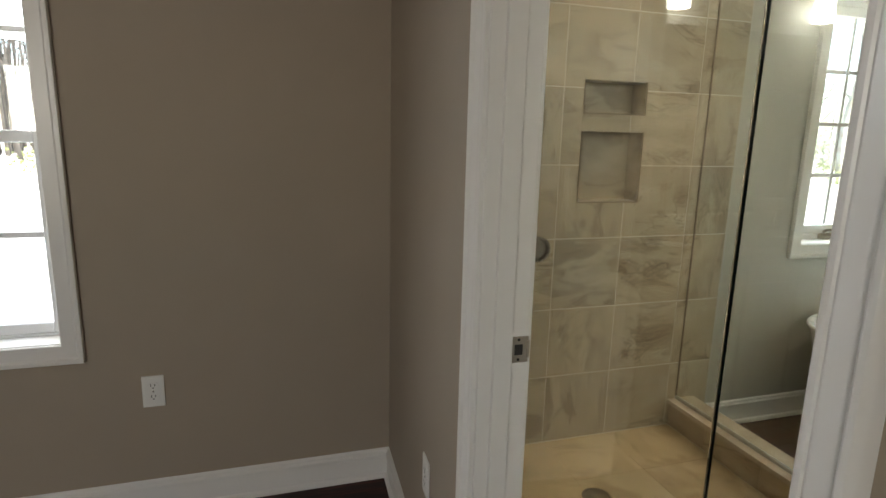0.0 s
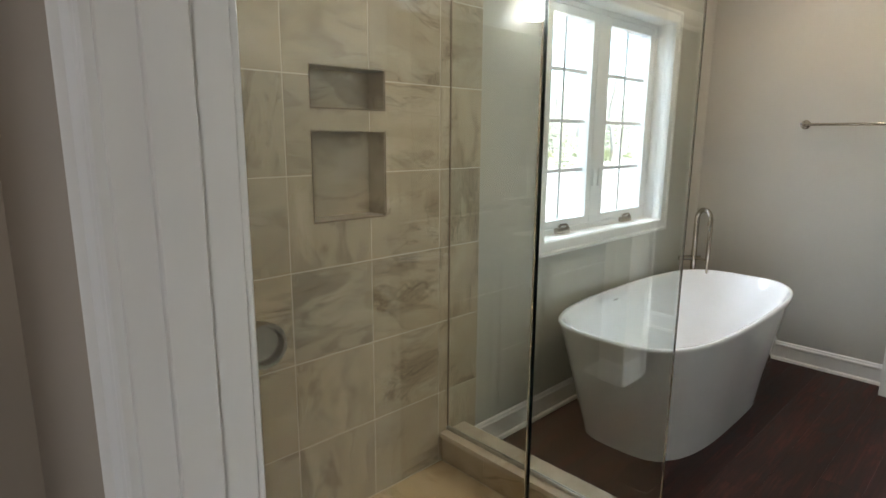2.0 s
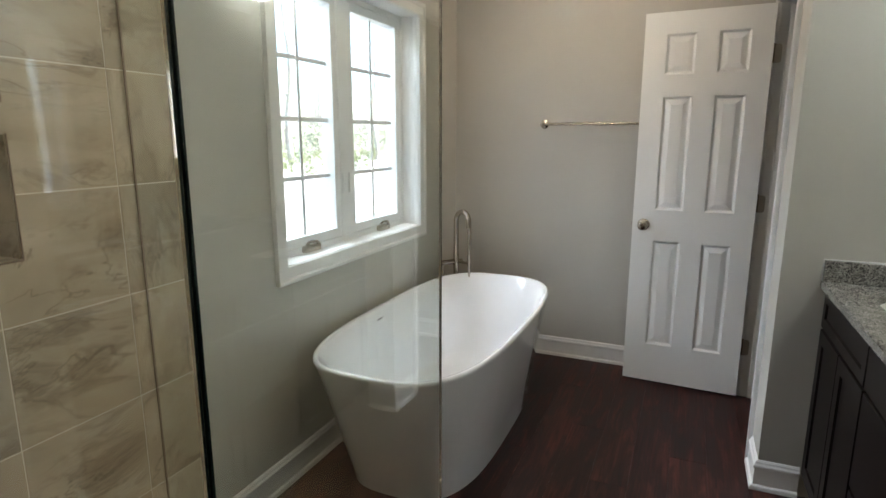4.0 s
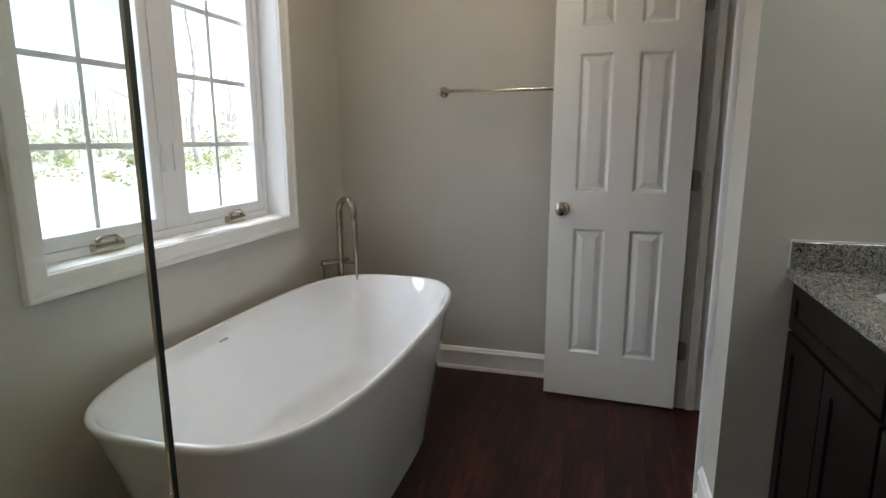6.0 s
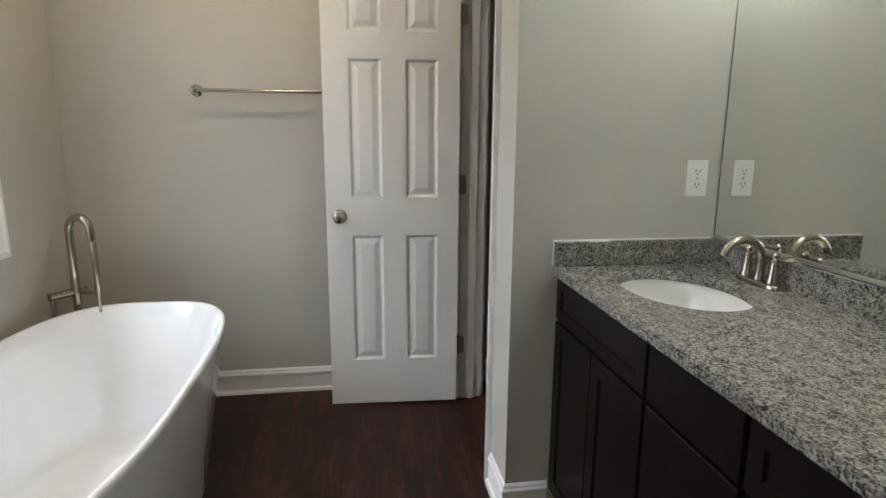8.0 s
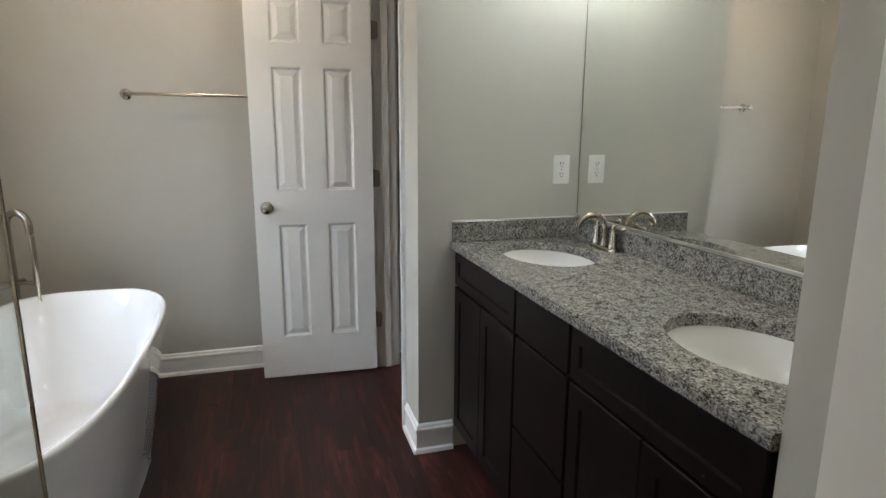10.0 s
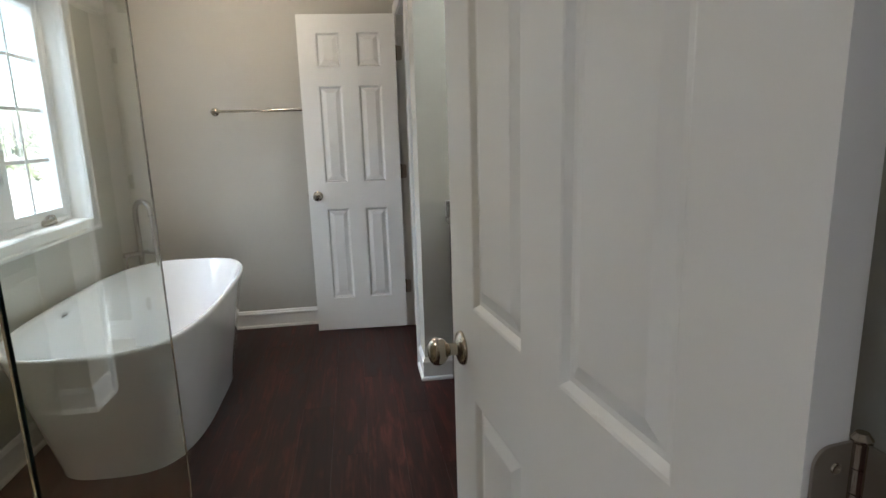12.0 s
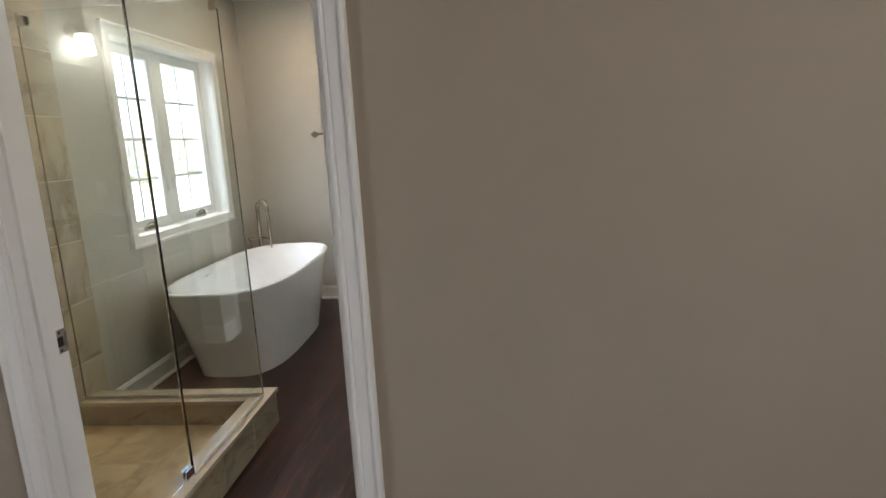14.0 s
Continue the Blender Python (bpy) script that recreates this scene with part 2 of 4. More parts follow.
def box(bm, a, b, bevel=0.0, seg=1):
    t = bmesh.new()
    bmesh.ops.create_cube(t, size=1)
    s = [abs(q - p) for p, q in zip(a, b)]
    c = [(p + q) / 2 for p, q in zip(a, b)]
    bmesh.ops.scale(t, vec=s, verts=t.verts)
    bmesh.ops.translate(t, vec=c, verts=t.verts)
    if bevel:
        bmesh.ops.bevel(t, geom=t.edges[:], offset=bevel, segments=seg, affect="EDGES", profile=0.7)
    me = bpy.data.meshes.new("tmp")
    t.to_mesh(me)
    t.free()
    bm.from_mesh(me)
    bpy.data.meshes.remove(me)
    return bm


def boxes(*list_of):
    bm = bmesh.new()
    for item in list_of:
        box(bm, *item)
    return bm


def loft(bm, rings, close=True, cap0=True, cap1=True):
    vs = [[bm.verts.new(p) for p in ring] for ring in rings]
    n = len(vs[0])
    for a, b in zip(vs, vs[1:]):
        for i in range(n if close else n - 1):
            j = (i + 1) % n
            bm.faces.new((a[i], a[j], b[j], b[i]))
    if cap0:
        bm.faces.new(vs[0][::-1])
    if cap1:
        bm.faces.new(vs[-1])
    return bm


def lathe(bm, prof, m=Matrix(), n=24):
    """Turn a profile of (radius, height) about z; m places it."""
    rings = [[m @ Vector((r * math.cos(2 * math.pi * i / n), r * math.sin(2 * math.pi * i / n), h)) for i in range(n)] for r, h in prof]
    return loft(bm, rings)


def aim(p, d):
    """A placing whose z axis runs along d."""
    return Matrix.Translation(p) @ Vector(d).to_track_quat("Z", "Y").to_matrix().to_4x4()


def tube(bm, pts, rad, n=12):
    pts = [Vector(p) for p in pts]
    rads = rad if isinstance(rad, (list, tuple)) else [rad] * len(pts)
    up = None
    rings = []
    for i, p in enumerate(pts):
        d = (pts[min(i + 1, len(pts) - 1)] - pts[max(i - 1, 0)]).normalized()
        if up is None:
            up = d.orthogonal().normalized()
        up = (up - d * up.dot(d)).normalized()
        side = d.cross(up)
        rings.append([p + rads[i] * (math.cos(2 * math.pi * k / n) * up + math.sin(2 * math.pi * k / n) * side) for k in range(n)])
    return loft(bm, rings)


def strip(bm, p0, p1, across, out, prof, m0=0.0, m1=0.0):
    """A moulding from p0 to p1 with a section of (u across, v out); m0, m1: how far the ends are mitred."""
    p0, p1, across, out = Vector(p0), Vector(p1), Vector(across), Vector(out)
    d = (p1 - p0).normalized()
    rings = [[p + across * u + out * v + d * u * k for u, v in prof] for p, k in ((p0, m0), (p1, m1))]
    return loft(bm, rings)


CASING = [(0, 0), (0, 0.008), (0.003, 0.0105), (0.008, 0.0105), (0.010, 0.0085), (0.014, 0.0115), (0.028, 0.0130), (0.037, 0.0135), (0.040, 0.0185), (0.043, 0.0205), (0.048, 0.0205), (0.051, 0.0180), (0.053, 0.013), (0.053, 0)]
BASE = [(0, 0), (0, 0.024), (0.007, 0.0235), (0.015, 0.020), (0.020, 0.0115), (0.088, 0.0105), (0.091, 0.0145), (0.097, 0.0160), (0.104, 0.0150), (0.110, 0.0100), (0.118, 0.0085), (0.124, 0.003), (0.125, 0)]


def baseboard(p0, p1, out, label="white painted baseboard with shoe moulding", m0=0.0, m1=0.0):
    prof = [(u, v) for u, v in BASE]
    bm = bmesh.new()
    p0, p1, out = Vector(p0), Vector(p1), Vector(out)
    d = (p1 - p0).normalized()
    rings = [[p + Vector((0, 0, u)) + out * v + d * v * k for u, v in prof] for p, k in ((p0, m0), (p1, m1))]
    loft(bm, rings)
    return tagged(part("baseboard", bm, TRIM, smooth=True, sharp=25), label, "baseboard", kind="structure")

# ---------------------------------------------------------------- the shell
NW = 2.55          # inner face of the outside wall
EW = 3.885         # towel wall
SW = 0.075         # mirror wall
WW, WE = 0.028, 0.137   # the two faces of the door wall
WN = 0.070          # the bedroom face of the door wall at its north end
CZ = 2.62
D0, D1, DH = 0.766, 1.470, 2.05   # entry opening
C0, C1 = 3.045, 3.682            # closet opening
PX, PY = 2.772, 0.766            # vanity partition, closet wall
WX0, WX1, WZ0, WZ1 = 2.10, 3.302, 0.906, 2.06   # bath window opening
BX0, BX1, BZ0, BZ1 = -1.95, -1.05, 0.668, 2.06  # bedroom window opening
NX0, NX1 = 0.853, 1.145           # niches
NZ = [(1.125, 1.419), (1.488, 1.621)]

structure("wall_north", boxes(
    ((0.10, NW, 0), (NX0, NW + 0.20, CZ)), ((NX0, NW, 0), (NX1, NW + 0.20, 1.117)), ((NX0, NW, 1.629), (NX1, NW + 0.20, CZ)),
    ((NX0, NW + 0.10, 1.117), (NX1, NW + 0.20, 1.629)), ((NX0, NW, 1.427), (NX1, NW + 0.10, 1.480)),
    ((NX1, NW, 0), (WX0, NW + 0.20, CZ)), ((WX0, NW, 0), (WX1, NW + 0.20, WZ0 - 0.012)), ((WX0, NW, WZ1), (WX1, NW + 0.20, CZ)),
    ((WX1, NW, 0), (4.2, NW + 0.20, CZ))), WALL, "greige painted outside wall with a window and shower niches", "wall")
structure("wall_bedroom_north", boxes(
    ((-3.6, NW, 0), (BX0, NW + 0.20, CZ)), ((BX0, NW, 0), (BX1, NW + 0.20, BZ0 - 0.012)), ((BX0, NW, BZ1), (BX1, NW + 0.20, CZ)),
    ((BX1, NW, 0), (0.10, NW + 0.20, CZ))), BEDWALL, "taupe painted bedroom wall with a window", "wall")
structure("wall_east", boxes(((EW, -1.0, 0), (EW + 0.12, NW, CZ))), WALL, "greige painted wall behind the towel bar", "wall")
structure("wall_mirror", boxes(((WE, SW - 0.12, 0), (PX, SW, CZ))), WALL, "greige painted wall behind the vanity mirror", "wall")
entry_wall = boxes(((WW, -2.4, 0), (WE, D0 - 0.018, CZ)), ((WW, D0 - 0.018, DH + 0.018), (WE, D1 + 0.018, CZ)), ((WW, D1 + 0.018, 0), (WE, D1 + 0.075, CZ)))
loft(entry_wall, [[(WW, D1 + 0.075, z), (WE, D1 + 0.075, z), (WE, NW, z), (WN, NW, z)] for z in (0, CZ)])
structure("wall_entry", entry_wall, BEDWALL, "taupe painted wall with the entry doorway", "wall")
structure("wall_partition", boxes(
    ((PX, -1.0, 0), (PX + 0.11, PY, CZ)), ((PX + 0.11, PY - 0.115, 0), (C0 - 0.018, PY, CZ)),
    ((C0 - 0.018, PY - 0.115, DH + 0.018), (C1 + 0.018, PY, CZ)), ((C1 + 0.018, PY - 0.115, 0), (EW, PY, CZ))),
    WALL, "greige painted partition round the closet", "wall")
structure("wall_vanity_end", boxes(((1.130, SW, 0), (1.2455, 0.62, CZ))), WALL, "greige painted stub wall at the end of the vanity", "wall")
structure("wall_closet_back", boxes(((PX + 0.11, -1.12, 0), (EW, -1.0, CZ))), WALL, "greige painted closet back wall", "wall")
# its opening is added, out of view, to let fill light in
structure("wall_bedroom_south", boxes(((-3.6, -2.52, 0), (-3.0, -2.4, CZ)), ((-3.0, -2.52, 0), (-2.0, -2.4, 1.2)), ((-3.0, -2.52, 2.0), (-2.0, -2.4, CZ)), ((-2.0, -2.52, 0), (WE, -2.4, CZ))), BEDWALL, "taupe painted bedroom wall", "wall")
structure("wall_bedroom_west", boxes(((-3.72, -2.52, 0), (-3.6, NW + 0.20, CZ))), BEDWALL, "taupe painted bedroom wall", "wall")
# unseen overhang beyond the south wall, added to keep sun off the opening there
structure("ceiling", boxes(((-3.72, -4.2, CZ), (4.2, NW + 0.20, CZ + 0.15))), CEIL, "flat white painted ceiling", "ceiling")
floor = structure("floor", boxes(((-3.6, -2.4, -0.10), (4.0, NW, -0.006))), DARK, "dark red-brown wood plank floor", "floor")

# baseboards
OUTS = {"n": (0, -1, 0), "s": (0, 1, 0), "e": (-1, 0, 0), "w": (1, 0, 0)}
baseboard((1.643, NW, 0), (EW, NW, 0), OUTS["n"], m1=-1)
baseboard((EW, NW, 0), (EW, PY, 0), OUTS["e"], m0=1)
baseboard((PX, PY, 0), (C0 - 0.073, PY, 0), OUTS["s"], m0=-1)
baseboard((PX, 0.62, 0), (PX, PY, 0), OUTS["e"], m1=1)
baseboard((C1 + 0.073, PY, 0), (EW, PY, 0), OUTS["s"])
baseboard((WE, SW, 0), (1.130, SW, 0), OUTS["s"])
baseboard((-3.6, NW, 0), (WN, NW, 0), OUTS["n"], m1=-1)
baseboard((WN, NW, 0), (WW, D1 + 0.064, 0), OUTS["e"], m0=1)
baseboard((WW, D0 - 0.064, 0), (WW, -2.4, 0), OUTS["e"])
baseboard((PX + 0.11, -1.0, 0), (EW, -1.0, 0), OUTS["s"])
baseboard((EW, PY - 0.115, 0), (EW, -1.0, 0), OUTS["e"])


def door_frame(name, label, axis, lo, hi, face_a, face_b, out_a, out_b, stop):
    """Jambs, stops and casings of an opening along one axis ('x' or 'y')."""
    top = tagged(new(name), label, "door frame", kind="structure")

    def pt(u, v, z):
        return (u, v, z) if axis == "x" else (v, u, z)

    def bar(u0, u1, v0, v1, z0, z1):
        return boxes((tuple(map(min, pt(u0, v0, z0), pt(u1, v1, z1))), tuple(map(max, pt(u0, v0, z0), pt(u1, v1, z1))), 0.0015))
    a, b = face_a, face_b
    part("jamb", bar(lo - 0.018, lo, a, b, 0, DH), TRIM, top)
    part("jamb", bar(hi, hi + 0.018, a, b, 0, DH), TRIM, top)
    part("head_jamb", bar(lo - 0.018, hi + 0.018, a, b, DH, DH + 0.018), TRIM, top)
    s0, s1 = stop
    part("door_stop", bar(lo, lo + 0.011, s0, s1, 0, DH), TRIM, top)
    part("door_stop", bar(hi - 0.011, hi, s0, s1, 0, DH), TRIM, top)
    part("door_stop", bar(lo + 0.011, hi - 0.011, s0, s1, DH - 0.011, DH), TRIM, top)
    for face, out in ((a, out_a), (b, out_b)):
        o = Vector(out)
        ax = Vector((1, 0, 0)) if axis == "x" else Vector((0, 1, 0))
        r = 0.006
        bm = strip(bmesh.new(), pt(lo - r, face, 0), pt(lo - r, face, DH + r), -ax, o, CASING, 0, 1)
        part("casing", bm, TRIM, top, smooth=True, sharp=30)
        bm = strip(bmesh.new(), pt(hi + r, face, 0), pt(hi + r, face, DH + r), ax, o, CASING, 0, 1)
        part("casing", bm, TRIM, top, smooth=True, sharp=30)
        bm = strip(bmesh.new(), pt(lo - r, face, DH + r), pt(hi + r, face, DH + r), (0, 0, 1), o, CASING, -1, 1)
        part("casing", bm, TRIM, top, smooth=True, sharp=30)
    return top


entry_frame = door_frame("door_frame_1", "white painted door frame with moulded casing", "y", D0, D1, WW, WE, (-1, 0, 0), (1, 0, 0), (WW + 0.030, WE - 0.039))
closet_frame = door_frame("door_frame_2", "white painted closet door frame with moulded casing", "x", C0, C1, PY, PY - 0.115, (0, 1, 0), (0, -1, 0), (PY - 0.075, PY - 0.040))

# strike plate in the entry jamb
sp = part("strike_plate", boxes(((0.100, D1 - 0.0015, 0.929), (0.138, D1 + 0.002, 0.986), 0.0008)), SATIN, entry_frame, "satin nickel strike plate")
bm = bmesh.new()
tube(bm, [(0.137, D1 - 0.001, 0.940), (0.137, D1 - 0.001, 0.976)], 0.004, 10)
part("lip", bm, SATIN, sp)
part("latch_hole", boxes(((0.107, D1 - 0.0022, 0.946), (0.125, D1 - 0.0012, 0.969))), DARK, sp)
for z in (0.936, 0.979):
    bm = lathe(bmesh.new(), [(0.0035, 0), (0.003, 0.001)], aim((0.116, D1 - 0.0012, z), (0, -1, 0)), 10)
    part("screw", bm, DARK, sp)


# ---------------------------------------------------------------- six-panel doors
def panel_mesh(w, h, t):
    """A raised panel with sunk moulding on both faces, centred in y."""
    bm = bmesh.new()
    steps = [(0.0, t / 2), (0.004, t / 2 - 0.0015), (0.012, t / 2 - 0.009), (0.020, t / 2 - 0.009), (0.042, t / 2 - 0.0025), (0.044, t / 2 - 0.0022)]
    rings = []
    for i, y in [(i, -y) for i, y in steps][::-1] + steps:
        rings.append([(i, y, i), (w - i, y, i), (w - i, y, h - i), (i, y, h - i)])
    return loft(bm, rings)


def six_panel_door(w, label, knob_side, name="door"):
    """Local: hinge edge at x=0, width along +x, thickness about y=0, bottom at z=0."""
    t, h = 0.035, 2.03
    d = thing(name, label, "door")
    st = 0.096 if w < 0.65 else 0.122
    mid = 0.104 if w < 0.65 else 0.114
    st2 = w - 0.490 if w < 0.65 else 0.128
    pw = (w - st - st2 - mid) / 2
    rows = [(0.222, 0.828), (1.000, 1.605), (1.717, 1.922)]
    bm = bmesh.new()
    box(bm, (0, -t / 2, 0), (st, t / 2, h))
    box(bm, (w - st2, -t / 2, 0), (w, t / 2, h))
    zs = [0.0] + [z for r in rows for z in r] + [h]
    for z0, z1 in zip(zs[0::2], zs[1::2]):
        box(bm, (st, -t / 2, z0), (w - st2, t / 2, z1))
    for z0, z1 in rows:
        box(bm, (st + pw, -t / 2, z0), (st + pw + mid, t / 2, z1))
    part("door_leaf", bm, DOORP, d)
    for z0, z1 in rows:
        for x0 in (st, st + pw + mid):
            p = part("panel", panel_mesh(pw, z1 - z0, t), DOORP, d)
            p.location = (x0, 0, z0)
    kx, kz = w - 0.060, 0.915 if w < 0.65 else 0.904
    for s in (1, -1):
        prof = [(0.033, 0), (0.033, 0.003), (0.030, 0.007), (0.022, 0.010), (0.0125, 0.013), (0.0115, 0.024), (0.013, 0.030), (0.020, 0.035), (0.0255, 0.042), (0.027, 0.050), (0.0255, 0.058), (0.019, 0.064), (0.009, 0.067)]
        bm = lathe(bmesh.new(), prof, aim((kx, s * t / 2, kz), (0, s, 0)), 28)
        part("knob", bm, NICKEL, d, "round satin nickel knob", smooth=True, sharp=50)
    part("latch", boxes(((w - 0.001, -0.012, kz - 0.028), (w + 0.001, 0.012, kz + 0.028)), ((w, -0.006, kz - 0.009), (w + 0.009, 0.006, kz + 0.009), 0.002)), SATIN, d)
    return d


def hinge(parent, z, side, jamb_dir, name="hinge", reach=1.0):
    """A butt hinge: pin at the local origin's edge; one leaf on the door's edge, one on the jamb."""
    hh = 0.089
    bm = bmesh.new()
    y0 = side * 0.0235
    # leaf on the door edge with rounded corners
    r = 0.014
    prof = []
    for k in range(7):
        a = math.pi / 2 * k / 6
        prof.append((0.036 - r + r * math.sin(a), hh / 2 - r + r * math.cos(a)))
    outline = [(0.0, hh / 2)] + prof + [(u, -v) for u, v in prof[::-1]] + [(0.0, -hh / 2)]
    loft(bm, [[(-0.0030, y0 - side * u, z + v) for u, v in outline], [(-0.0008, y0 - side * u, z + v) for u, v in outline]])
    ob = part(name, bm, SATIN, parent, "satin nickel butt hinge")
    bm = bmesh.new()
    jd = Vector(jamb_dir)
    q = Vector((-0.004, y0, z))
    nrm = Vector((-jd.y, jd.x, 0)) * 0.0011
    loft(bm, [[q + jd * u * reach + nrm * k + Vector((0, 0, v)) for u, v in outline] for k in (-1, 1)])
    part("leaf", bm, SATIN, ob)
    bm = bmesh.new()
    prof = []
    for k in range(5):
        za = z - hh / 2 + k * hh / 5
        prof += [(0.0050, za + 0.0001), (0.0064, za + 0.0004), (0.0064, za + hh / 5 - 0.0004), (0.0050, za + hh / 5 - 0.0001)]
    lathe(bm, prof, Matrix.Translation((-0.004, y0, 0)), 14)
    lathe(bm, [(0.006, z + hh / 2), (0.0068, z + hh / 2 + 0.002), (0.004, z + hh / 2 + 0.006)], Matrix.Translation((-0.004, y0, 0)), 12)
    part("pin", bm, NICKEL, ob, smooth=True, sharp=25)
    bm = bmesh.new()
    for v, u in ((0.028, 0.018), (0.0, 0.025), (-0.028, 0.018)):
        lathe(bm, [(0.0040, 0), (0.0036, 0.0012), (0.0012, 0.0004)], aim((-0.0030, y0 - side * u, z + v), (-1, 0, 0)), 10)
    part("screws", bm, NICKEL, ob)
    return ob


# entry door, swung into the bathroom
ENTRY_TURN = 6.75
entry = six_panel_door(0.785, "white painted six-panel door standing open on satin nickel hinges", 1)
for z in (0.27, 1.062, 1.80):
    hinge(entry, z, -1, (-0.999, 0.05, 0), reach=1.35)
entry.matrix_basis = pose(0.190, 0.800, 0.008, 0, 0, ENTRY_TURN)

# closet door, swung open towards the towel wall
closet = six_panel_door(0.602, "white painted six-panel closet door standing open near the towel bar", 1)
for z in (0.27, 1.055, 1.80):
    hinge(closet, z, -1, (-1.0, 0.0, 0))
closet.matrix_basis = pose(3.655, 0.784, 0.015, 0, 0, 86.9)


# ---------------------------------------------------------------- windows
def frame4(bm, x0, x1, z0, z1, y0, y1, w, bevel=0.002):
    box(bm, (x0, y0, z0), (x0 + w, y1, z1), bevel)
    box(bm, (x1 - w, y0, z0), (x1, y1, z1), bevel)
    box(bm, (x0 + w, y0, z0), (x1 - w, y1, z0 + w), bevel)
    box(bm, (x0 + w, y0, z1 - w), (x1 - w, y1, z1), bevel)
    return bm


WTRIM = [(0, 0), (0, 0.010), (0.003, 0.013), (0.044, 0.013), (0.047, 0.015), (0.052, 0.021), (0.064, 0.021), (0.066, 0.019), (0.066, 0)]


def window_casing(top, x0, x1, z0, z1):
    o = (0, -1, 0)
    for p0, p1, acr in (((x0, NW, z0), (x0, NW, z1), (-1, 0, 0)), ((x1, NW, z0), (x1, NW, z1), (1, 0, 0)),
                        ((x0, NW, z1), (x1, NW, z1), (0, 0, 1)), ((x0, NW, z0), (x1, NW, z0), (0, 0, -1))):
        part("casing", strip(bmesh.new(), p0, p1, acr, o, WTRIM, -1, 1), TRIM, top)
    # lined reveal
    for a, b in (((x0 - 0.010, NW - 0.001, z0), (x0 + 0.003, NW + 0.097, z1)), ((x1 - 0.003, NW - 0.001, z0), (x1 + 0.010, NW + 0.097, z1)),
                 ((x0 - 0.010, NW - 0.001, z1 - 0.003), (x1 + 0.010, NW + 0.097, z1 + 0.010)), ((x0 - 0.010, NW - 0.001, z0 - 0.010), (x1 + 0.010, NW + 0.097, z0 + 0.003))):
        part("reveal", boxes((a, b)), TRIM, top)


win = thing("window_1", "white twin casement window with grilles above the bathtub", "window", kind="structure")
window_casing(win, WX0, WX1, WZ0, WZ1)
YF = NW + 0.098
MX = 2.697
PANES = [(2.186, 2.612), (2.782, 3.228)]
GZ0, GZ1 = 0.980, 1.990
fr = bmesh.new()
box(fr, (WX0, YF, WZ0), (WX0 + 0.034, YF + 0.09, WZ1), 0.002)
box(fr, (WX1 - 0.034, YF, WZ0), (WX1, YF + 0.09, WZ1), 0.002)
box(fr, (WX0 + 0.034, YF, WZ0), (WX1 - 0.034, YF + 0.09, WZ0 + 0.030), 0.002)
box(fr, (WX0 + 0.034, YF, WZ1 - 0.028), (WX1 - 0.034, YF + 0.09, WZ1), 0.002)
box(fr, (MX - 0.040, YF + 0.001, WZ0 + 0.030), (MX + 0.040, YF + 0.09, WZ1 - 0.028), 0.002)
part("window_frame", fr, VINYL, win)
for k, (gx0, gx1) in enumerate(PANES):
    x0 = WX0 + 0.035 if k == 0 else MX + 0.041
    x1 = MX - 0.041 if k == 0 else WX1 - 0.035
    z0, z1 = WZ0 + 0.031, WZ1 - 0.029
    sb = bmesh.new()
    for p, q in (((x0, z0), (gx0, z1)), ((gx1, z0), (x1, z1)), ((gx0, z0), (gx1, GZ0)), ((gx0, GZ1), (gx1, z1))):
        box(sb, (p[0], YF + 0.003, p[1]), (q[0], YF + 0.070, q[1]), 0.0025)
    sash = part("sash", sb, VINYL, win)
    pane = part("pane", boxes(((gx0 - 0.003, YF + 0.040, GZ0 - 0.003), (gx1 + 0.003, YF + 0.046, GZ1 + 0.003))), PANE, sash, "clear window glass")
    pane.visible_shadow = False
    for j in (1, 2, 3):
        z = GZ0 + (GZ1 - GZ0) * j / 4
        part("muntin", boxes(((gx0, YF + 0.0335, z - 0.0095), (gx1, YF + 0.0395, z + 0.0095), 0.0015)), VINYL, sash)
    xm = (gx0 + gx1) / 2
    part("muntin", boxes(((xm - 0.0085, YF + 0.0290, GZ0), (xm + 0.0085, YF + 0.0333, GZ1), 0.001)), VINYL, sash)
for xm in (2.385, 3.035):
    bm = boxes(((xm - 0.055, YF - 0.026, WZ0 + 0.004), (xm + 0.055, YF + 0.002, WZ0 + 0.034), 0.006, 2))
    op = part("crank_operator", bm, NICKEL, win, "folding nickel crank operator", smooth=True)
    bm = bmesh.new()
    tube(bm, [(xm + 0.040, YF - 0.020, WZ0 + 0.036), (xm + 0.02, YF - 0.024, WZ0 + 0.050), (xm - 0.03, YF - 0.026, WZ0 + 0.053), (xm - 0.05, YF - 0.026, WZ0 + 0.044)], [0.008, 0.007, 0.006, 0.008], 10)
    part("crank_handle", bm, NICKEL, op, smooth=True)
for xm in (MX - 0.028, MX + 0.028):
    part("sash_lock", boxes(((xm - 0.008, YF - 0.010, 1.14), (xm + 0.008, YF, 1.24), 0.004, 2)), VINYL, win, smooth=True)

